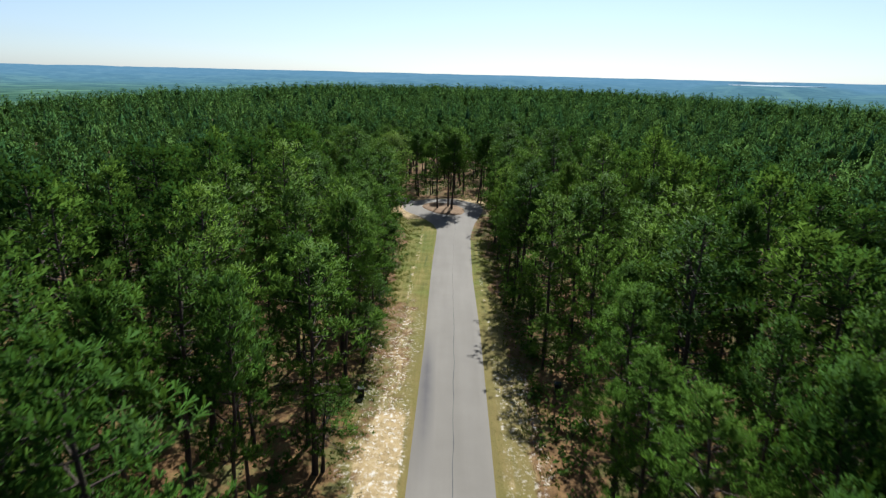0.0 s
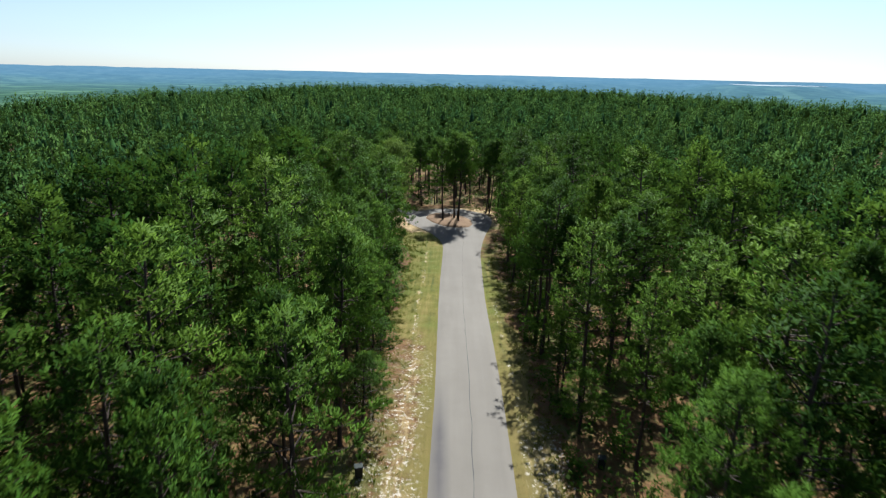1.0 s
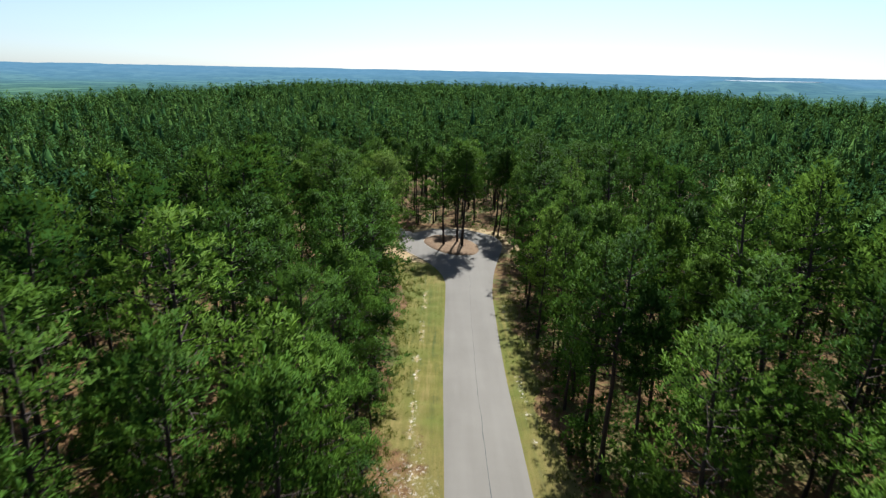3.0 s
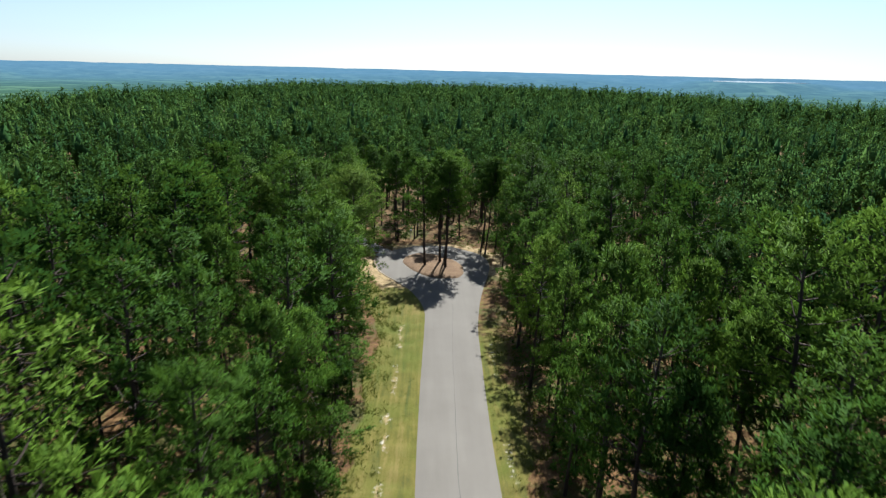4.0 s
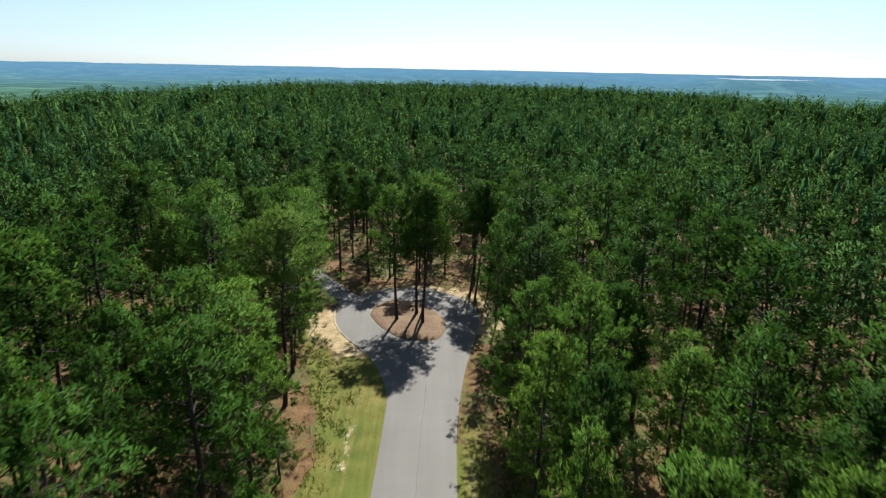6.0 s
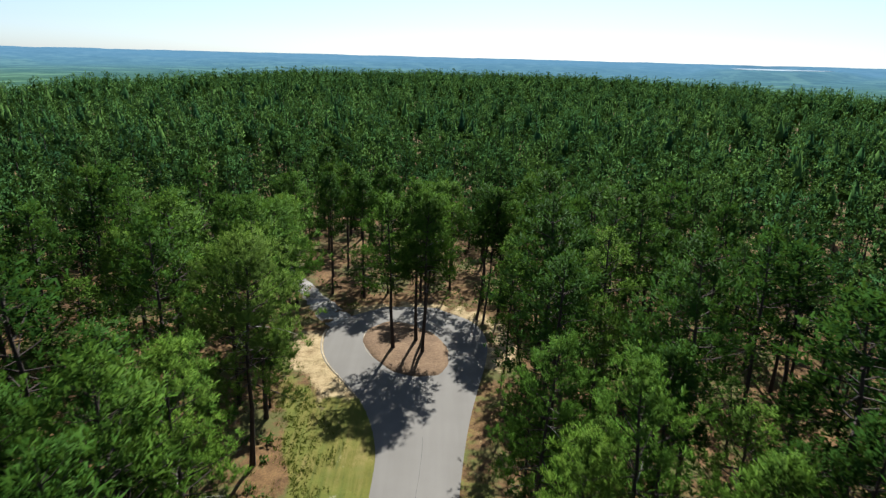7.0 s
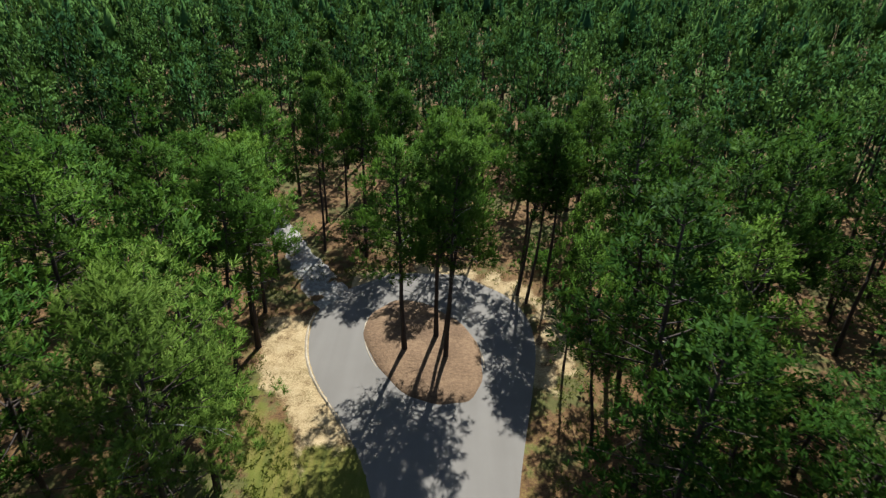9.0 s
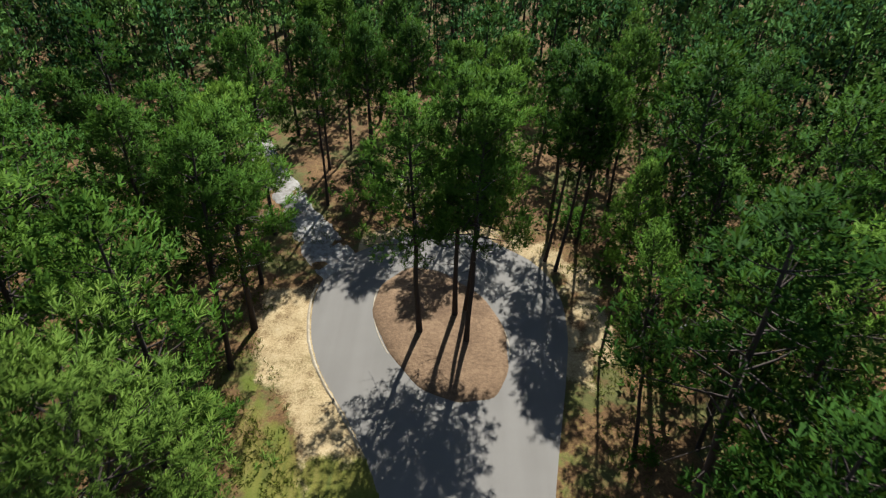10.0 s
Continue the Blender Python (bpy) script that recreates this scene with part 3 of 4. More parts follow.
def pine(seed, limbs, tufts, blades, length, width, sides=6, low=0.3, spread=3.0, height=14.0, lump=0.3, brush=0.20, upright=1.0, flare=1.0, core=None):
    """A pine of that height: wood (trunk, limbs, dead stubs) and needles, as corners and triangles.
    Limbs stand in loose whorls. Each tuft is a bottle brush of needle bundles along the end of an upturned shoot."""
    r = np.random.RandomState(seed)
    fine = sides > 4
    n = 8 if fine else 4
    zz = np.linspace(0, 1, n)
    bend = r.uniform(-0.35, 0.35, 2)
    kink = r.uniform(-0.10, 0.10, (n, 2)) * (zz * (1 - zz) * 4)[:, None]
    spine = np.stack([bend[0] * zz ** 2 + kink[:, 0], bend[1] * zz ** 2 + kink[:, 1], zz * height * 0.975], 1)
    rad = 0.135 * (1 - zz) ** 0.75 + 0.016
    rad[0] *= 1.25

    def at(z):
        return np.array([np.interp(z / height, zz, spine[:, 0]), np.interp(z / height, zz, spine[:, 1]), z])
    wood = [tube(spine, rad, sides)]
    base, heads = [], []
    az = r.uniform(0, 6.28)
    whorls = max(3, limbs // 4)
    upz = np.array([0, 0, 1.0])
    for i in range(limbs):
        level = (np.floor((i + 0.5) / limbs * whorls) + 0.5 + r.uniform(-0.32, 0.32)) / whorls
        h = np.clip(level, 0.01, 0.99) ** 0.92
        z0 = height * (low + (0.95 - low) * h)
        az += 2.4 + r.uniform(-0.5, 0.5)
        out = np.array([np.cos(az), np.sin(az), 0.0])
        side = np.array([-out[1], out[0], 0.0])
        reach = crown_radius(h, spread) * r.uniform(0.62, 1.20)
        rise = np.tan(np.radians(2 + 48 * h ** 1.2 + r.uniform(-9, 9)))
        s = np.linspace(0, 1, 4 if fine else 3)
        arc = at(z0) + out * (s * reach)[:, None] + upz * (rise * reach * s * (0.55 + 0.45 * s))[:, None] + side * (0.16 * reach * r.uniform(-1, 1) * s ** 2)[:, None]
        if fine:
            wood.append(tube(arc, (0.048 - 0.038 * s) * (1.15 - 0.6 * h), 3))
        m = max(1, int(round(tufts * (0.35 + 0.95 * reach / spread))))
        # side shoots: tufts crowd about a few of them, with gaps between
        c = max(1, int(round(m / 4.5)))
        p = r.uniform(0.18, 1.05, c) ** 0.55
        knot = np.stack([np.interp(p, s, arc[:, k]) for k in range(3)], 1)
        away = r.normal(0, 0.27, c) * reach * (0.30 + 0.70 * p)
        knot += side * away[:, None] + upz * (r.normal(0.04, 0.12, c) + 0.10 * np.abs(away))[:, None]
        of = np.arange(m) % c
        pos = knot[of] + r.normal(0, 1, (m, 3)) * np.array([0.26, 0.26, 0.15]) * (1.0 if fine else 1.25)
        lat = away[of]
        base.append(pos)
        heads.append(unit(0.45 * out + side * (np.sign(lat) * r.uniform(0, 0.45, m))[:, None] + upz * upright + r.normal(0, 0.22, (m, 3))))
    if fine:
        for i in range(7):
            a, z0 = r.uniform(0, 6.28), height * r.uniform(low - 0.16, low + 0.06)
            out = np.array([np.cos(a), np.sin(a), r.uniform(-0.25, 0.2)])
            wood.append(tube(at(z0) + out * np.linspace(0, 1, 2)[:, None] * r.uniform(0.5, 1.7), (0.022, 0.006), 3))
    m = max(3, tufts // 2)
    base.append(spine[-1] + r.normal(0, 1, (m, 3)) * np.array([0.20, 0.20, 0.28]) - np.array([0, 0, 0.15]))
    heads.append(unit(r.normal(0, 0.3, (m, 3)) + upz))
    base, heads = np.concatenate(base), np.concatenate(heads)
    k = len(base)
    big = r.uniform(0.72, 1.28, (k, 1, 1))
    axis = heads[:, None]
    any_way = unit(r.normal(0, 1, (k, blades, 3)))
    radial = unit(any_way - axis * (any_way * axis).sum(-1, keepdims=True))
    s = r.uniform(0, 1, (k, blades, 1))
    d = unit(axis * (0.45 + 0.75 * s) + radial * (flare * (1.0 - 0.55 * s)))
    foot = base[:, None] + axis * (s - 0.4) * brush * big
    tip = foot + d * big * length * r.uniform(0.75, 1.2, (k, blades, 1))
    across = unit(np.cross(radial * 0.8 + axis * 0.4 + r.normal(0, 0.4, (k, blades, 3)), d)) * big * (width / 2)
    # some bundles fan out to their ends, which rounds the brush's outline
    fan = (np.arange(blades) % (4 if blades > 18 else 2) == 0)[None, :, None]
    v = np.stack([np.where(fan, foot, foot - across), np.where(fan, tip + across * 0.9, foot + across), np.where(fan, tip - across * 0.9, tip)], 2)
    # rounded shading: each tuft is lit as the soft brush that it is
    ball = unit(d * 0.30 + radial * 0.25 + axis * 0.42) if fine else unit(d * 0.75 + radial * 0.40 + np.array([0, 0, 0.12]))
    flat = unit(np.cross(v[:, :, 1] - v[:, :, 0], v[:, :, 2] - v[:, :, 0]))
    turn = (flat * ball).sum(-1) < 0
    v[turn] = v[turn][:, [1, 0, 2]]
    flat = np.where(turn[..., None], -flat, flat)
    dome = unit((base - np.array([0, 0, height * (low + 0.25)])) * np.array([1, 1, 0.6]))[:, None]
    nrm = np.repeat(unit(ball * max(0.8 - lump, 0.15) + dome * lump + flat * (0.10 if fine else 0.04))[:, :, None], 3, 2).reshape(-1, 3)
    v = v.reshape(-1, 3)
    t = np.arange(len(v)).reshape(-1, 3)
    if core:          # the closed, shaded mass of twigs and old needles inside a far crown
        levels, round_ = core
        h = np.repeat(np.linspace(0, 1, levels), round_)
        a = np.tile(np.arange(round_) * 2 * np.pi / round_, levels) + r.uniform(-0.25, 0.25, len(h)) + h * 1.3
        rr = crown_radius(h, spread) * r.uniform(0.25, 0.52, len(h))
        up = height * (low + (0.88 - low) * np.clip(h + r.uniform(-0.05, 0.05, len(h)), 0, 1)) + 0.25 * rr
        cv = np.stack([rr * np.cos(a), rr * np.sin(a), up], 1)
        i, j = np.meshgrid(np.arange(levels - 1), np.arange(round_), indexing="ij")
        p, q = (i * round_ + j).ravel(), (i * round_ + (j + 1) % round_).ravel()
        ct = np.concatenate([np.stack([p, q, q + round_], 1), np.stack([p, q + round_, p + round_], 1)])
        cn = unit((cv - np.array([0, 0, height * (low + 0.28)])) * np.array([1, 1, 0.6]))
        v, t, nrm = np.concatenate([v, cv]), np.concatenate([t, ct + len(v)]), np.concatenate([nrm, cn])
    return joined(wood), (v, t, nrm)


def dead_limb(seed):
    """One dead grey limb that stands out from the lower trunk, with a few side twigs."""
    r = np.random.RandomState(seed)
    a, l = r.uniform(0, 6.28), r.uniform(1.2, 2.6)
    s = np.linspace(0, 1, 6)[:, None]
    d, side = np.array([np.cos(a), np.sin(a), 0]), np.array([-np.sin(a), np.cos(a), 0])
    bow = r.uniform(-0.5, 0.5)
    limb = np.array([0, 0, r.uniform(5.0, 9.5)]) + d * s * l + np.array([0, 0, 1.0]) * (0.35 * s - 0.5 * s ** 2) * l + side * bow * np.sin(s * 2.2) * l * 0.5
    out = [tube(limb, np.linspace(0.026, 0.004, 6), 3)]
    for n in (2, 3, 4):
        turn = d * 0.7 + side * r.choice([-1, 1]) * 0.7 + np.array([0, 0, r.uniform(-0.2, 0.5)])
        t = np.linspace(0, 1, 3)[:, None]
        out.append(tube(limb[n] + turn * t * l * 0.3 + np.array([0, 0, 0.12]) * t ** 2, (0.012, 0.008, 0.003), 3))
    return joined(out)


def near_grid(x0, x1, y0, y1, step, jitter, seed):
    """Uneven natural spacing over a rectangle."""
    r = np.random.RandomState(seed)
    ny, nx = int((y1 - y0) / (step * 0.866)), int((x1 - x0) / step)
    j, i = np.meshgrid(np.arange(ny), np.arange(nx), indexing="ij")
    p = np.stack([x0 + (i + 0.5 * (j % 2)) * step, y0 + j * step * 0.866], -1).reshape(-1, 2)
    p = p + r.uniform(-jitter, jitter, p.shape)
    return p[r.uniform(size=len(p)) > 0.07]


# trees that stand by the road and the loop: x, y, height, lean along x and y in degrees, width factor
ROADSIDE = [
    (-0.45, 109.5, 13.6, -2, -1, 1.05), (2.10, 108.9, 14.2, 2, 0, 0.95), (1.45, 110.9, 15.0, 0, 0, 0.95), (2.05, 111.4, 14.4, 4, 1, 0.95),
    (7.15, 116.6, 13.0, 5, 0, 0.80), (7.65, 115.5, 13.4, 5, 0, 0.80), (8.0, 121.4, 13.4, 0, 0, 1.31), (9.4, 118.6, 12.4, 2, 0, 1.1), (-4.4, 121.6, 4.6, 0, 0, 1.5), (-2.0, 122.8, 5.6, 0, 0, 1.4), (-4.8, 124.4, 13.4, 0, 0, 1.0), (-10.7, 118.6, 13.6, 0, 0, 1.0), (-7.8, 122.3, 14.2, 0, 0, 0.95), (-10.0, 106.6, 13.5, 3, 0, 1.05),
    (-10.6, 112.0, 13.0, 0, 0, 1.0), (-10.2, 113.4, 12.6, 1, 0, 0.9), (-5.2, 127.8, 13.2, 0, 0, 1.0), (-10.9, 138.0, 14.5, 0, 0, 1.0),
    (9.9, 102.7, 12.6, -8, 0, 0.72), (9.2, 108.2, 12.8, 1, 0, 0.72), (17.2, 107.9, 15.2, 0, 0, 1.1), (12.3, 110.5, 16.0, 0, 0, 1.1),
    (7.9, 78.5, 12.6, 3, 0, 0.9), (8.0, 85.9, 12.8, 3, 1, 0.9), (8.2, 70.7, 14.0, 0, 0, 0.95), (9.6, 74.1, 14.2, 0, 0, 0.9), (10.9, 80.4, 15.9, 0, 0, 1.1),
    (10.2, 93.5, 12.5, 0, 0, 1.08), (8.5, 90.6, 9.2, 0, 0, 0.9), (16.6, 93.6, 13.6, 0, 0, 1.1), (15.0, 73.0, 17.0, 0, 0, 1.15), (9.3, 63.9, 16.4, 0, 0, 1.1), (7.7, 64.8, 12.4, 2, 0, 0.85),
    (7.9, 56.2, 13.2, 2, 0, 0.95), (9.0, 54.2, 13.2, 0, 0, 1.0), (12.0, 50.9, 13.8, 0, 0, 1.1), (10.8, 39.5, 13.8, 0, 0, 1.15), (11.4, 34.0, 13.0, 0, 0, 1.1),
    (9.0, 46.6, 12.6, 0, 0, 1.0), (8.0, 60.3, 12.0, 2, 0, 0.9), (13.8, 65.0, 15.0, 0, 0, 1.0), (18.0, 117.6, 13.9, 0, 0, 1.1), (26.4, 105.5, 13.2, 0, 0, 1.1),
    (-6.7, 42.0, 15.2, 2, 0, 1.1), (-13.0, 51.2, 15.4, 0, 0, 1.15), (-14.5, 39.4, 12.6, 0, 0, 1.1), (-7.0, 70.0, 6.6, 15, 0, 1.05), (-6.6, 74.4, 15.1, 0, 0, 1.05),
    (-7.2, 82.2, 13.9, 0, 0, 1.0), (-7.85, 93.4, 14.8, 2, 0, 1.5), (-10.5, 83.5, 12.8, 0, 0, 1.1), (-8.4, 98.6, 13.9, 0, 1, 0.9), (-8.5, 99.9, 6.2, 2, 0, 1.15),
    (-6.6, 48.6, 13.4, 2, 0, 1.05), (-7.0, 56.4, 13.8, 0, 0, 1.05), (-6.8, 63.2, 13.2, 2, 0, 1.0), (-8.7, 81.5, 13.0, 0, 0, 1.0), (-12.9, 94.5, 13.6, 0, 0, 0.95),
    (-7.6, 33.2, 14.2, 0, 0, 1.1), (-7.4, 45.4, 14.6, 0, 0, 1.05), (-7.8, 52.4, 14.0, 0, 0, 1.05), (-7.2, 59.8, 14.4, 0, 0, 1.05), (-7.9, 67.0, 13.8, 0, 0, 1.05), (-7.6, 78.4, 13.6, 0, 0, 1.05),
    (-12.5, 21.5, 15.0, 0, 0, 1.2), (-17.5, 24.0, 15.2, 0, 0, 1.2), (14.5, 23.0, 14.8, 0, 0, 1.2), (19.0, 26.5, 15.2, 0, 0, 1.2), (13.0, 29.0, 14.6, 0, 0, 1.15),
    (-8.8, 13.5, 14.0, 0, 0, 1.2), (-7.2, 10.8, 13.6, 0, 0, 1.2), (9.4, 17.4, 14.0, 0, 0, 1.2), (10.8, 13.0, 14.0, 0, 0, 1.2), (9.2, 22.6, 13.2, 0, 0, 1.1),
    (-13.4, 60.0, 13.8, 0, 0, 1.15), (-17.8, 71.0, 14.4, 0, 0, 1.15), (13.6, 84.8, 13.6, 0, 0, 1.1), (12.2, 107.0, 13.2, 0, 0, 0.9), (12.7, 102.6, 13.0, 0, 0, 1.0), (14.0, 105.0, 13.2, 0, 0, 1.05), (14.8, 100.8, 12.6, 0, 0, 1.0), (19.8, 107.3, 13.2, -5, 0, 0.9), (20.3, 107.8, 12.6, 5, 0, 0.85),
    (-10.8, 100.4, 12.8, 0, 0, 1.1), (-9.6, 109.6, 13.6, 1, 0, 1.1), (-13.6, 109.6, 13.2, 0, 0, 1.1), (-16.8, 106.2, 13.6, 0, 0, 1.1),
    (-15.2, 101.8, 13.4, 0, 0, 1.15), (-18.4, 100.8, 13.6, 0, 0, 1.15), (-18.8, 110.4, 13.4, 0, 0, 1.15), (-13.2, 113.6, 13.0, 0, 0, 1.1), (-12.7, 122.0, 13.4, 0, 0, 1.05),
    (-6.2, 30.4, 4.6, 3, 0, 1.2), (-5.6, 44.2, 5.2, 3, 0, 1.2), (-5.4, 47.6, 4.2, 0, 0, 1.2), (-5.7, 51.6, 5.4, 2, 0, 1.2), (-5.5, 56.0, 4.4, 0, 0, 1.2),
    (-5.6, 61.0, 5.0, 0, 0, 1.2), (-5.8, 66.0, 4.6, 0, 0, 1.2), (-5.9, 77.2, 5.0, 0, 0, 1.2), (-6.2, 84.6, 4.4, 0, 0, 1.2), (8.5, 44.0, 5.2, 0, 0, 1.2), (8.3, 49.2, 4.8, 0, 0, 1.2),
    (8.6, 52.6, 5.6, 0, 0, 1.2), (8.8, 58.4, 5.0, 0, 0, 1.2), (8.9, 67.4, 5.6, 0, 0, 1.2), (9.0, 76.2, 5.0, 0, 0, 1.2), (9.2, 82.4, 5.4, 0, 0, 1.2), (9.4, 88.0, 5.0, 0, 0, 1.2),
    (-21.4, 118.2, 12.3, 0, 0, 1.1), (-22.9, 112.2, 12.3, 0, 0, 1.1), (-17.5, 95.0, 13.0, 0, 0, 1.1), (-22.0, 90.2, 14.2, 0, 0, 1.1), (1.5, 121.8, 12.9, 0, 0, 1.15),
    (13.2, 128.0, 14.2, 0, 0, 1.0), (12.4, 123.4, 14.0, 0, 0, 1.0), (-7.4, 131.0, 13.6, 0, 0, 0.9), (-8.6, 127.6, 13.8, 0, 0, 0.9), (4.6, 124.2, 13.0, 0, 0, 1.1),
    (-1.6, 124.6, 13.2, 0, 0, 1.15), (-3.4, 131.5, 13.4, 0, 0, 1.0), (-6.9, 36.0, 13.0, 0, 0, 1.05), (-6.6, 30.2, 12.8, 0, 0, 1.1), (9.6, 27.5, 13.0, 0, 0, 1.1),
]


def place_trees():
    """Where every pine stands: x, y, height, two leans, width and the nearest distance from which it is looked at."""
    r = np.random.RandomState(7)
    p = np.concatenate([near_grid(-46, 50, -8, 170, 4.0, 1.4, 1), near_grid(-420, 460, -70, 640, 4.4, 1.5, 2)])
    inner = np.zeros(len(p), bool)
    inner[:len(near_grid(-46, 50, -8, 170, 4.0, 1.4, 1))] = True
    in_box = (p[:, 0] > -46) & (p[:, 0] < 50) & (p[:, 1] > -8) & (p[:, 1] < 170)
    p = p[inner | ~in_box]
    x, y = p[:, 0], p[:, 1]
    known = np.array([k[:2] for k in ROADSIDE])
    gap = np.full(len(p), 99.0)
    for kx, ky in known:
        gap = np.minimum(gap, np.hypot(x - kx, y - ky))
    dw, de = west(y) - x, x - east(y)
    ring = np.sqrt(((x - 0.55) / 7.5) ** 2 + ((y - 111.6) / 7.7) ** 2)
    dd = np.full(len(p), 99.0)
    pts = np.array(DRIVE)
    for a, b in zip(pts, pts[1:]):
        for s in np.linspace(0, 1, 6):
            q = a + (b - a) * s
            dd = np.minimum(dd, np.hypot(x - q[0], y - q[1]))
    clear_w = 7.0 + 1.6 * smoothstep(84, 96, y)
    free = (gap > 3.2) & ((dw > clear_w) | (de > 4.2) | (y > 121)) & (ring > 1.5) & (dd > 2.7)
    free &= ~((np.abs(x + 3) < 7) & (y > 117) & (y < 136) & (r.uniform(size=len(p)) < 0.2))
    free &= ~((np.hypot((x + 14.6) / 2.4, (y - 118.9) / 2.4) < 1) & (r.uniform(size=len(p)) < 0.8))
    free &= ~((np.abs(x - 8.5) < 3.4) & (y > 121) & (y < 133))
    free &= (np.hypot(x + 15.6, y - 98.6) > 2.6) & (np.hypot((x + 24) / 3.4, (y - 121.5) / 3) > 1)
    free &= np.hypot((x - 20.5) / 3.8, (y - 105.4) / 3.6) > 1
    free &= (np.hypot((x + 11.6) / 4.6, (y - 90.2) / 4.0) > 1) & (np.hypot((x + 13.4) / 3.2, (y - 107.6) / 4.0) > 1)
    free &= plateau(x, y) < 1.12
    p = p[free]
    near = (np.abs(p[:, 0] - 1.5) < 46) & (p[:, 1] < 180)
    hgt = r.normal(13.0, 1.0 + 0.9 * smoothstep(60, 160, np.hypot(p[:, 0], p[:, 1] - 60)), len(p)) + 1.5 * (1 - smoothstep(72, 100, p[:, 1])) + 0.9 * waves(p[:, 0], p[:, 1], 60, 8)
    young = (r.uniform(size=len(p)) < 0.12)
    hgt = np.where(young, r.uniform(6.0, 9.5, len(p)), np.clip(hgt, 10.2, 17.0))
    lean = r.normal(0, 1.6, (len(p), 2))
    rows = np.concatenate([np.array(ROADSIDE), np.column_stack([p, hgt, lean, r.uniform(0.90, 1.20, len(p))])])
    best = np.full(len(rows), 999.0)
    for cy in np.arange(0, 86, 5.0):
        ahead = rows[:, 1] - cy
        seen = (ahead > (7 if cy < 72 else 4)) & (np.abs(rows[:, 0] - 1) < 0.76 * ahead + 6)
        best = np.minimum(best, np.where(seen, np.hypot(np.hypot(ahead, rows[:, 0] - 1), 11), 999))
    return rows, best


def build_trees():
    rows, best = place_trees()
    reach = best.copy()
    best[:len(ROADSIDE)] = 0
    best[(best == 999) & (np.hypot(rows[:, 0], rows[:, 1] - 20) < 75)] = 100          # behind the path's start
    order = np.argsort(best, kind="stable")
    things, rest = order[:300], order[300:]
    lows, wides = (0.36, 0.52, 0.32, 0.42, 0.57, 0.39), (3.0, 2.75, 3.2, 2.85, 2.7, 3.0)
    kinds = []
    for k in range(18):
        if k > 15:          # close-tufted pines of the loop's island
            (wv, wt), (nv, nt, nn) = pine(140 + k, 42, 22, 15, 0.27, 0.054, 7, (0.40, 0.46)[k - 16], (3.2, 2.9)[k - 16], brush=0.20, flare=1.15, lump=0.45)
        elif k == 15:          # an old open-grown pine with a broad crown
            (wv, wt), (nv, nt, nn) = pine(120, 60, 32, 26, 0.24, 0.033, 7, 0.38, 4.5, brush=0.17, flare=1.2, lump=0.45)
        elif k > 11:
            (wv, wt), (nv, nt, nn) = pine(100 + k, 46, 22, 25, 0.24, 0.034, 7, (0.33, 0.40, 0.36)[k - 12], (3.3, 3.0, 3.2)[k - 12], brush=0.17, flare=1.2, lump=0.45)
        elif k < 6:
            (wv, wt), (nv, nt, nn) = pine(100 + k, 42, 24 if k in (1, 4) else 18, 10, 0.26, 0.080 if k in (1, 4) else 0.074, 6, lows[k], wides[k], brush=0.20, flare=1.15, lump=0.45)
        else:
            (wv, wt), (nv, nt, nn) = pine(100 + k, 36, 14, 6, 0.31, 0.118, 6, lows[k - 6], wides[k - 6], brush=0.22, flare=1.15, lump=0.56)
        root = new("pine_tree")
        trunk = new("trunk", tri_mesh("trunk", wv, wt, BARK, smooth=True))
        crown = new("crown", tri_mesh("crown", nv, nt, NEEDLES_MID if 5 < k < 12 else NEEDLES_OPEN if k == 15 else NEEDLES_PALE if k > 11 else NEEDLES, normals=nn))
        trunk.parent = crown.parent = root
        if k > 11:
            for n in range(5):
                dead = new("dead_limb", tri_mesh("dead_limb", *dead_limb(300 + 7 * k + n), DEADWOOD, smooth=True))
                dead.parent = root
                tagged(dead, "bleached bare limb low in the crown")
        tagged(trunk, "dark scaly trunk with bare lower stubs")
        tagged(crown, "tufts of long green needles")
        kinds.append(root)
    r = np.random.RandomState(17)
    used = set()
    rank = np.argsort(np.argsort(reach[things]))
    for n, i in enumerate(things):
        x, y, h, lx, ly, w = rows[i]
        island = abs(x - 0.8) < 3.5 and abs(y - 110) < 4
        k = 16 + n % 2 if island or (i < len(ROADSIDE) and -14 < x < -9 and 105 < y < 120) else (1, 4)[n % 2] if (i < len(ROADSIDE) and abs(x) < 12 and 114 < y < 140 and h > 9) else 15 if (w > 1.3 and i < len(ROADSIDE) and h > 8) else 12 + n % 3 if rank[n] < 26 else n % 6 + (0 if (rank[n] < 112 or (i < len(ROADSIDE) and y > 100 and h > 8)) else 6)
        f = h / 14.0
        wide = f ** 0.5 * (w / 1.42 if k == 15 else w)
        m = pose(x, y, float(ground_z(x, y)) - 0.08 + (0.15 if island else 0), ly, lx, 0) @ pose(0, 0, 0, 0, 0, r.uniform(0, 360)) @ Matrix.Diagonal((wide, wide, f, 1))
        if k in used:
            ob = copy_thing(kinds[k], m)
        else:
            ob = kinds[k]
            ob.matrix_basis = m
            used.add(k)
        size = "small bushy" if h < 6 else "young" if h < 10 else ("tall" if h > 14.3 else "mature")
        where = "on the loop's straw island" if island else ("beside the verge of the lane" if (min(abs(x - west(y)), abs(x - east(y))) < 7 and y < 121) else "in dense woodland")
        tagged(ob, "%s green longleaf pine %s" % (size, where), "pine tree", "pines along the lane")
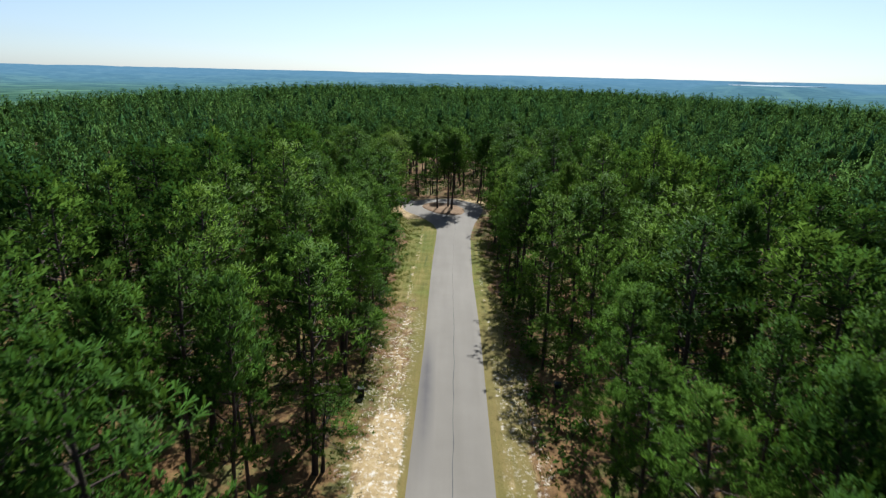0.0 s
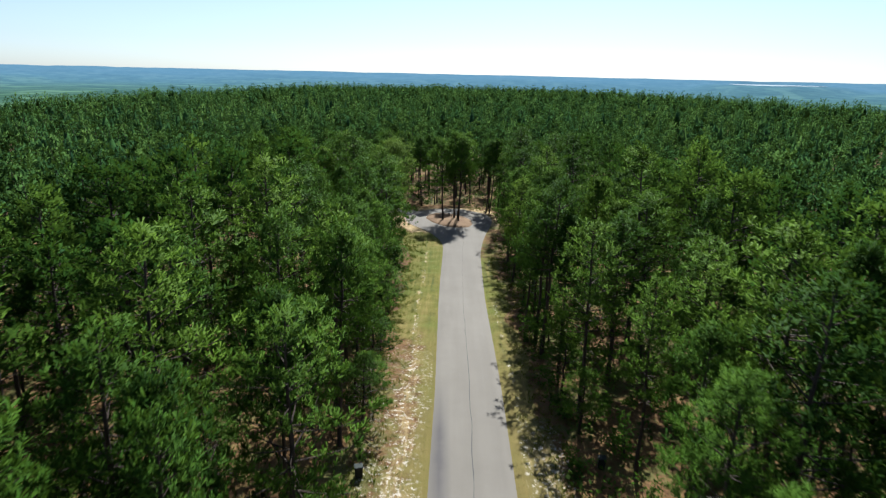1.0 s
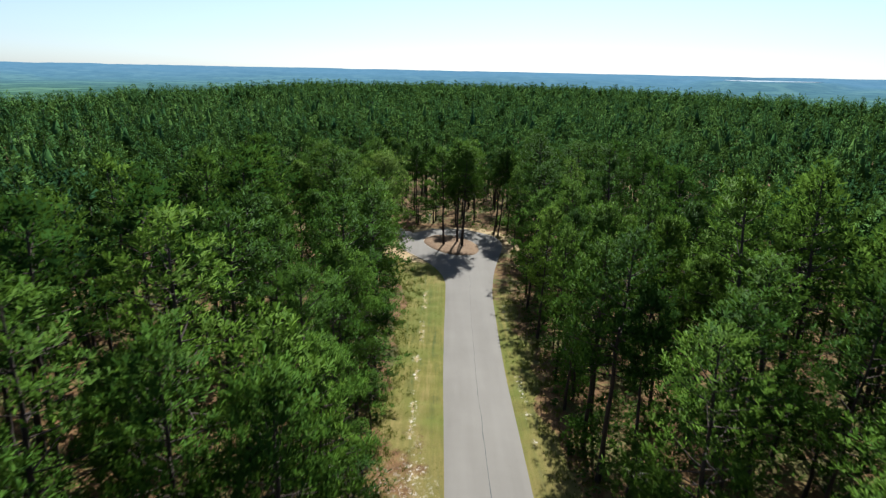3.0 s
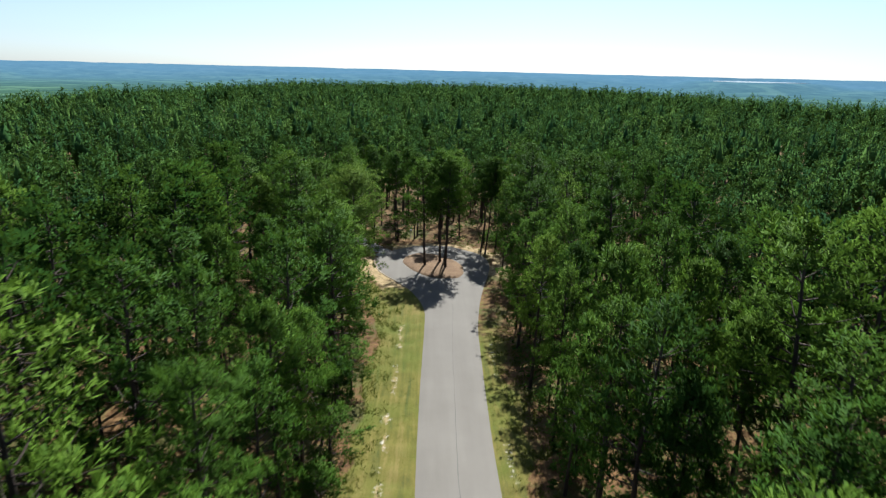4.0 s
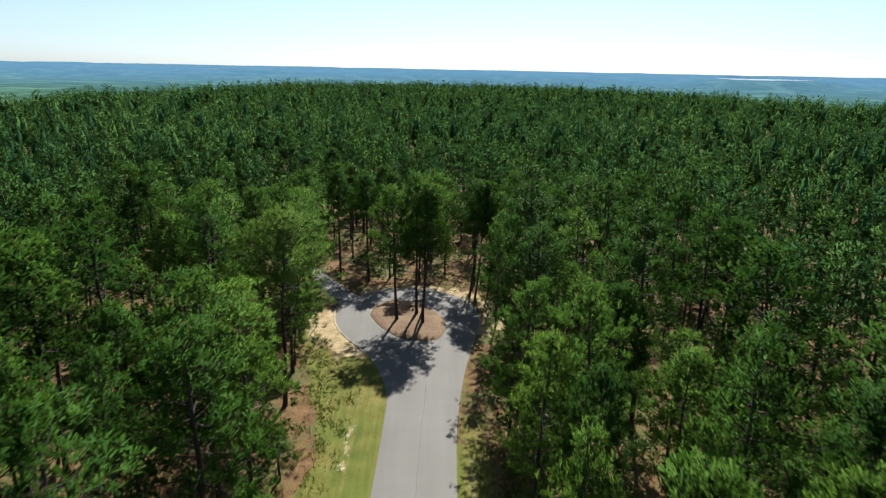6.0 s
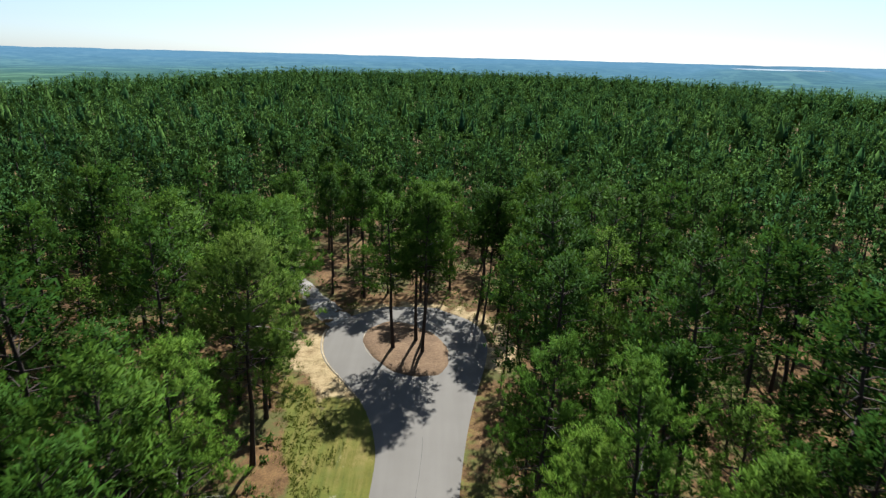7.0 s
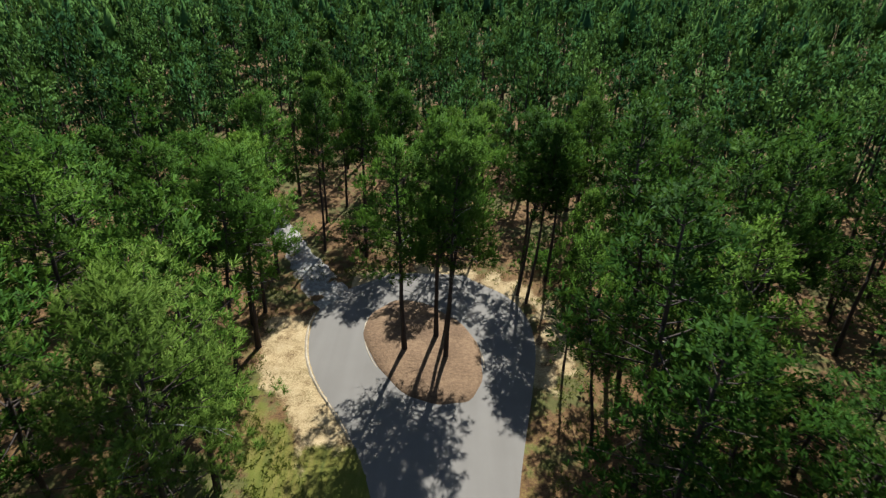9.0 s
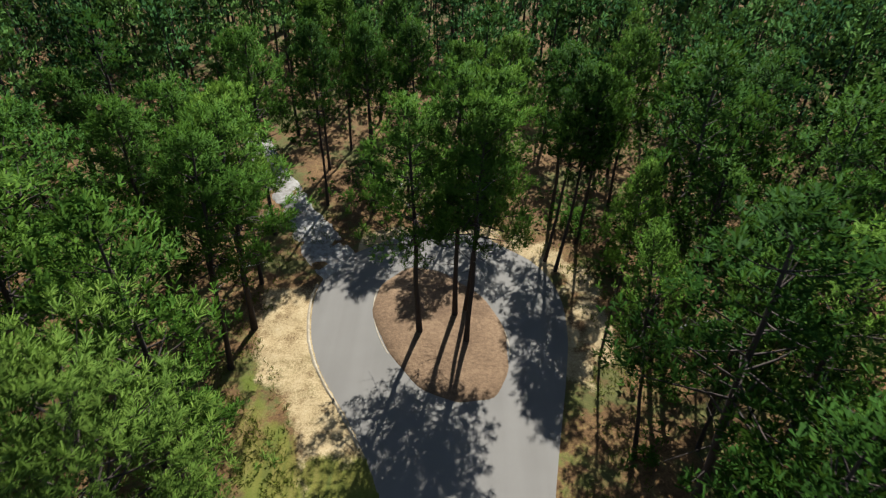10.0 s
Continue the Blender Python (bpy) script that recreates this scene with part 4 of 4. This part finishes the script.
    # the rest of the wood, coarser with distance
    bands = (
        ("pine_wood", 0, 78, dict(limbs=30, tufts=10, blades=4, length=0.38, width=0.17, sides=4, lump=0.62, brush=0.30, upright=0.95, flare=1.0)),
        ("pine_wood_beyond", 78, 190, dict(limbs=22, tufts=5, blades=3, length=0.40, width=0.21, sides=3, lump=0.68, brush=0.30, upright=0.95, flare=1.0, core=(4, 5))),
        ("pine_wood_distant", 190, 330, dict(limbs=14, tufts=3, blades=2, length=0.50, width=0.32, sides=3, lump=0.7, brush=0.40, upright=1.1, flare=1.0, core=(4, 5))),
        ("pine_wood_remote", 330, 2000, dict(limbs=12, tufts=2, blades=2, length=0.65, width=0.38, sides=3, lump=0.75, brush=0.45, upright=1.5, flare=0.8, core=(3, 5))),
    )
    for b, (name, lo, hi, spec) in enumerate(bands):
        sel = rest[(best[rest] >= lo) & (best[rest] < hi)]
        sel = sel[best[sel] < 999]
        protos = [pine(200 + 10 * b + k, spread=(2.55, 2.95, 2.35, 2.7, 3.1)[k], low=(0.36, 0.42, 0.46, 0.38, 0.34)[k] + (0.0, 0.04, 0.14, 0.20)[b], **spec) for k in range(5)]
        nvs, nts, nns, tones, wvs, wts, no, wo = [], [], [], [], [], [], 0, 0
        for k, ((wv, wt), (nv, nt, nn)) in enumerate(protos):
            mine = sel[k::5]
            q = rows[mine]
            if not len(q):
                continue
            a = r.uniform(0, 6.28, len(q))
            ca, sa, f = np.cos(a)[:, None], np.sin(a)[:, None], (q[:, 2] / 14.0)[:, None]
            wide = f ** 0.5 * q[:, 5:6]
            gz = ground_z(q[:, 0], q[:, 1])[:, None]

            def spread_out(v):
                out = np.empty((len(q), len(v), 3), np.float32)
                lx, ly = np.radians(q[:, 3:4]), np.radians(q[:, 4:5])
                out[..., 2] = v[None, :, 2] * f + gz - 0.1
                out[..., 0] = (v[None, :, 0] * ca - v[None, :, 1] * sa) * wide + q[:, 0:1] + lx * v[None, :, 2] * f
                out[..., 1] = (v[None, :, 0] * sa + v[None, :, 1] * ca) * wide + q[:, 1:2] - ly * v[None, :, 2] * f
                return out.reshape(-1, 3)
            nvs.append(spread_out(nv))
            turned = np.empty((len(q), len(nn), 3), np.float32)
            turned[..., 0], turned[..., 1], turned[..., 2] = nn[None, :, 0] * ca - nn[None, :, 1] * sa, nn[None, :, 0] * sa + nn[None, :, 1] * ca, nn[None, :, 2]
            nns.append(turned.reshape(-1, 3))
            nts.append((nt[None] + (np.arange(len(q)) * len(nv))[:, None, None]).reshape(-1, 3) + no)
            tones.append(np.repeat(r.uniform(size=len(q)), len(nv)))
            no += len(q) * len(nv)
            if b < 2:
                wvs.append(spread_out(wv))
                wts.append((wt[None] + (np.arange(len(q)) * len(wv))[:, None, None]).reshape(-1, 3) + wo)
                wo += len(q) * len(wv)
        root = tagged(new(name), "dense green pine woodland of even height", "pine wood", kind="stuff")
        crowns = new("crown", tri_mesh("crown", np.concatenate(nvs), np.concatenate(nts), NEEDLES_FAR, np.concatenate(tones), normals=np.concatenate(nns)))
        crowns.parent = root
        tagged(crowns, kind="stuff")
        if wvs:
            trunks = new("trunk", tri_mesh("trunk", np.concatenate(wvs), np.concatenate(wts), BARK))
            trunks.parent = root
            tagged(trunks, kind="stuff")



def free_floor(x, y, margin):
    """True where the woodland floor is, clear of lane, loop and driveway."""
    dw, de = west(y) - x, x - east(y)
    ok = ((dw > 5.0 + margin + 2.0 * smoothstep(84, 96, y)) | (de > 3.2 + margin) | (y > 121.5))
    ok &= np.sqrt(((x - 0.55) / 7.5) ** 2 + ((y - 111.6) / 7.7) ** 2) > 1.3
    pts = np.array(DRIVE)
    for a, b in zip(pts, pts[1:]):
        for t in np.linspace(0, 1, 5):
            q = a + (b - a) * t
            ok &= np.hypot(x - q[0], y - q[1]) > 2.0
    return ok


def leaf_cloud(r, centres, radius, leaves, size):
    """Broad leaves about each centre, as loose clumps."""
    k = len(centres)
    off = unit(r.normal(0, 1, (k, leaves, 3))) * (r.uniform(0.25, 1, (k, leaves, 1)) ** 0.5) * np.asarray(radius).reshape(-1, 1, 1) * np.array([1, 1, 0.8])
    c = centres[:, None] + off
    c[..., 2] = np.maximum(c[..., 2], (centres[:, 2] - np.asarray(radius).ravel() * 0.8)[:, None] + 0.05)
    u = unit(r.normal(0, 1, (k, leaves, 3)) * np.array([1, 1, 0.5]))
    w = unit(np.cross(u, r.normal(0, 1, (k, leaves, 3))))
    sz = size * r.uniform(0.6, 1.3, (k, leaves, 1))
    quad = np.stack([c - u * sz, c + w * sz * 0.55, c + u * sz, c - w * sz * 0.55], 2).reshape(-1, 3)
    i = np.arange(0, len(quad), 4)
    return quad, np.concatenate([np.stack([i, i + 1, i + 2], 1), np.stack([i, i + 2, i + 3], 1)])


def build_shrubs():
    """Broad-leaved saplings under the pines: stems and leafy crown."""
    r = np.random.RandomState(51)
    kinds = []
    for k in range(4):
        stems = []
        tips = []
        for i in range(5):
            a, l = r.uniform(0, 6.28), r.uniform(1.6, 3.2)
            d = np.array([np.cos(a) * 0.35, np.sin(a) * 0.35, 1.0])
            s = np.linspace(0, 1, 4)[:, None]
            path = d * s * l + np.array([np.cos(a), np.sin(a), 0]) * 0.35 * s ** 2
            stems.append(tube(path, (0.035, 0.027, 0.018, 0.006), 4))
            for f in (0.5, 0.7, 0.9, 1.02):
                tips.append(path[0] + (path[-1] - path[0]) * f + r.normal(0, 0.22, 3))
        tips = np.array(tips)
        root = new("oak_sapling")
        st = new("stem", tri_mesh("stem", *joined(stems), BARK, smooth=True))
        lv = new("foliage", tri_mesh("foliage", *leaf_cloud(r, tips, np.full(len(tips), 0.55), 22, 0.13), LEAVES))
        st.parent = lv.parent = root
        tagged(lv, "bright broad green leaves")
        kinds.append(root)
    spots = []
    for x, y in near_grid(8, 26, 36, 124, 3.2, 1.5, 52):
        if r.uniform() < 0.62:
            spots.append((x, y))
    for x, y in near_grid(-26, -6, 30, 128, 6.0, 2.6, 53):
        if r.uniform() < 0.45:
            spots.append((x, y))
    spots += [(9.2, 62.0), (9.6, 68.4), (9.0, 82.0), (9.4, 94.0), (10.4, 118.5), (11.2, 115.6), (9.8, 121.0), (-6.8, 77.0), (-7.0, 72.5), (-6.4, 57.8), (13.0, 99.0), (15.2, 101.2)]
    n = 0
    for x, y in spots:
        if not free_floor(np.array(x), np.array(y), 0.2):
            continue
        f = r.uniform(0.55, 1.15)
        m = pose(x, y, float(ground_z(x, y)) - 0.05, r.uniform(-6, 6), r.uniform(-6, 6), r.uniform(0, 360)) @ Matrix.Diagonal((f * 1.15, f * 1.15, f, 1))
        if n < 4:
            ob = kinds[n]
            ob.matrix_basis = m
        else:
            ob = copy_thing(kinds[n % 4], m)
        tagged(ob, "leafy bright green oak sapling under the pines", "sapling", "saplings under the pines")
        n += 1


def build_undergrowth():
    r = np.random.RandomState(61)
    p = r.uniform((-40, 20), (44, 165), (6400, 2))
    dense = 0.42 + 0.38 * (p[:, 0] > 0) + 0.35 * waves(p[:, 0], p[:, 1], 14, 62)
    p = p[free_floor(p[:, 0], p[:, 1], -0.4) & (r.uniform(size=len(p)) < dense)]
    rad = r.uniform(0.25, 0.75, len(p)) * (1 + 0.5 * (p[:, 0] > 8))
    c = np.column_stack([p, ground_z(p[:, 0], p[:, 1]) + rad * 0.7])
    v, t = leaf_cloud(r, c, rad, 16, 0.17)
    ob = new("undergrowth", tri_mesh("undergrowth", v, t, UNDER, np.repeat(r.uniform(size=len(p)), 16 * 4)))
    tagged(ob, "low dark green undergrowth on the woodland floor", "undergrowth", kind="stuff")


def edge_blades(r):
    """Longer loose blades where the verge and the sand bank run out under the trees."""
    p = r.uniform((-12, 34), (12.5, 121), (42000, 2))
    x, y = p[:, 0], p[:, 1]
    dw, de = west(y) - x, x - east(y)
    patch = waves(x, y, 2.6, 72)
    band = np.where(dw > 0, smoothstep(1.6, 3.4, dw) * (1 - smoothstep(5.5, 8.0, dw)), smoothstep(0.6, 1.8, de) * (1 - smoothstep(3.0, 5.0, de)))
    p = p[((dw > 0.3) | (de > 0.3)) & (r.uniform(size=len(p)) < band * np.clip(0.35 + 0.6 * patch, 0, 1))]
    k = len(p)
    foot = np.column_stack([p, ground_z(p[:, 0], p[:, 1])])[:, None] + r.normal(0, 0.09, (k, 4, 3)) * np.array([1, 1, 0])
    d = unit(r.normal(0, 0.8, (k, 4, 3)) * np.array([1, 1, 0]) + np.array([0, 0, 1.0]))
    a = unit(r.normal(0, 1, (k, 4, 3)) * np.array([1, 1, 0])) * 0.03
    return np.stack([foot - a, foot + a, foot + d * r.uniform(0.1, 0.38, (k, 4, 1))], 2).reshape(-1, 3)


def build_grass():
    r = np.random.RandomState(71)
    p = r.uniform((-9, 26), (9.5, 112), (42000, 2))
    x, y = p[:, 0], p[:, 1]
    dw, de = west(y) - x, x - east(y)
    w1 = waves(x, y, 9, 11)
    keep = ((dw > 0.05) & (dw < 4.6 + w1 + 1.6 * smoothstep(86, 98, y)) & (y < 103)) | ((de > 0.05) & (de < 3.6 + w1 - 2.6 * smoothstep(84, 94, y)) & (y < 106))
    rough = np.where(dw > 0, smoothstep(2.8, 4.6, dw), smoothstep(1.6, 3.2, de))
    keep &= r.uniform(size=len(p)) < 0.45 + 0.45 * rough
    p, rough = p[keep], rough[keep]
    k = len(p)
    z = ground_z(p[:, 0], p[:, 1])
    h = (0.03 + 0.09 * rough * r.uniform(0.2, 1, k))[:, None, None] * r.uniform(0.7, 1.3, (k, 4, 1))
    foot = np.column_stack([p, z])[:, None] + r.normal(0, 0.05, (k, 4, 3)) * np.array([1, 1, 0])
    d = unit(r.normal(0, 0.5, (k, 4, 3)) * np.array([1, 1, 0]) + np.array([0, 0, 1.0]))
    a = unit(r.normal(0, 1, (k, 4, 3)) * np.array([1, 1, 0])) * (0.018 + 0.03 * rough)[:, None, None]
    v = np.stack([foot - a, foot + a, foot + d * h], 2).reshape(-1, 3)
    v = np.concatenate([v, edge_blades(r)])
    ob = new("grass", tri_mesh("grass", v, np.arange(len(v)).reshape(-1, 3), GRASS, np.repeat(r.uniform(size=len(v) // 12 + 1), 12)[:len(v)]))
    tagged(ob, "short mown verge grass, longer towards the trees", "grass", kind="stuff")


def rounded_box(x, y, z, bevel):
    bm = bmesh.new()
    bmesh.ops.create_cube(bm, size=1)
    bmesh.ops.scale(bm, vec=(x, y, z), verts=bm.verts)
    bmesh.ops.translate(bm, vec=(0, 0, z / 2), verts=bm.verts)
    bmesh.ops.bevel(bm, geom=bm.edges[:], offset=bevel, segments=2, affect="EDGES")
    return bm


def build_utility_box(x, y, turn):
    root = new("utility_box")
    bm = rounded_box(0.58, 0.52, 0.96, 0.03)
    for v in bm.verts:
        f = 1 - 0.10 * (1 - v.co.z / 0.96)
        v.co.x *= f
        v.co.y *= f
    part("body", bm, BOX_BLACK, root)
    bm = rounded_box(0.64, 0.60, 0.09, 0.03)
    bmesh.ops.translate(bm, vec=(0, 0, 0.955), verts=bm.verts)
    lid = part("lid", bm, BOX_LID, root, "grey-green lid")
    bm = rounded_box(0.40, 0.035, 0.04, 0.012)
    bmesh.ops.translate(bm, vec=(0, -0.31, 0.97), verts=bm.verts)
    part("handle", bm, BOX_BLACK, lid)
    root.matrix_basis = pose(x, y, float(ground_z(x, y)), 0, 0, turn) @ Matrix.Diagonal((0.78, 0.78, 0.72, 1))
    tagged(root, "black box with a grey-green lid standing at the woodland edge", "utility box", "boxes beside the lane")


def build_log(x, y, turn, length, radius, label):
    r = np.random.RandomState(int(abs(x * 10)) + 5)
    s = np.linspace(0, 1, 7)
    path = np.stack([s * length, 0.12 * length * np.sin(s * 2.4) * 0.4, radius * 0.7 + 0.05 * np.sin(s * 5)], 1)
    pieces = [tube(path, radius * (1.05 - 0.55 * s), 7)]
    for i in range(4):
        a = path[2 + i % 4]
        d = np.array([r.uniform(0.2, 0.7), r.uniform(-0.8, 0.8), r.uniform(0.1, 0.5)])
        pieces.append(tube(a + d * np.linspace(0, 1, 3)[:, None] * r.uniform(0.4, 0.9), (radius * 0.35, radius * 0.25, 0.008), 4))
    ob = new("fallen_log", tri_mesh("fallen_log", *joined(pieces), DEADWOOD, smooth=True))
    ob.matrix_basis = pose(x, y, float(ground_z(x, y)), 0, 0, turn)
    tagged(ob, label, "log", "fallen logs")


def build_marker(x, y):
    root = new("marker_post")
    part("post", rounded_box(0.09, 0.09, 1.05, 0.01), WHITE, root)
    bm = rounded_box(0.30, 0.10, 0.26, 0.02)
    bmesh.ops.translate(bm, vec=(0, 0, 1.0), verts=bm.verts)
    part("cap", bm, WHITE, root, "small white box on the post")
    root.matrix_basis = pose(x, y, float(ground_z(x, y)), 0, 0, 10)
    tagged(root, "small white marker post behind the loop", "marker post")


def build_far_woods():
    """Rounded broad-leaved woods in the low ground past the pines, thinning into fields."""
    r = np.random.RandomState(91)
    a, l = np.radians(r.uniform(-44, 44, 20000)), 420 + 1050 * r.uniform(0, 1, 20000)
    x, y = l * np.sin(a), l * np.cos(a)
    e = plateau(x, y)
    ok = (e > 1.08) & (waves(x, y, 330, 92) + 0.4 * waves(x, y, 120, 93) > 0.30 - 0.9 * (1 - smoothstep(1.1, 1.9, e)))
    x, y = x[ok], y[ok]
    z = np.maximum(ground_z(x, y), hill_z(x, y, np.hypot(x, y)))
    rad = r.uniform(3.0, 6.5, len(x)) * (0.8 + 0.35 * smoothstep(700, 2400, np.hypot(x, y)))
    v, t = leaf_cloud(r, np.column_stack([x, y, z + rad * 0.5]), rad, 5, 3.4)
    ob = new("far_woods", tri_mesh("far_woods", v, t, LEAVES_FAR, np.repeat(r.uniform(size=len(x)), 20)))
    tagged(ob, "green broad-leaved woods with a painted haze tint on the plain beyond the pines", "woods", kind="stuff")


def build_lake():
    bm = bmesh.new()
    r = random.Random(5)
    n, vs = 40, []
    for i in range(n):
        a = 2 * math.pi * i / n
        f = 1 + 0.12 * math.sin(3 * a + 1) + 0.08 * math.sin(7 * a) + r.uniform(-0.03, 0.03)
        l, w = 3820 + 640 * f * math.sin(a), 225 * f * math.cos(a)
        vs.append(bm.verts.new((l * 0.4524 + w * 0.8918, l * 0.8918 - w * 0.4524, 3.8)))
    bm.faces.new(vs)
    lake = part("lake", bm, WATER, None, "bright distant lake between wooded shores")
    tagged(lake, category="lake", kind="structure")


# ---- build ----
build_ground()
build_road()
build_island()
build_drive()
build_distance()
build_lake()
build_far_woods()
build_trees()
build_shrubs()
build_undergrowth()
build_grass()
build_utility_box(-5.1, 39.0, 12)
build_utility_box(9.0, 40.3, -8)
build_log(22.6, 104.4, 165, 2.6, 0.09, "bleached fallen pine limb on the straw")
build_log(13.4, 110.2, 20, 3.4, 0.11, "grey fallen log on the woodland floor")
build_marker(-2.6, 123.5)
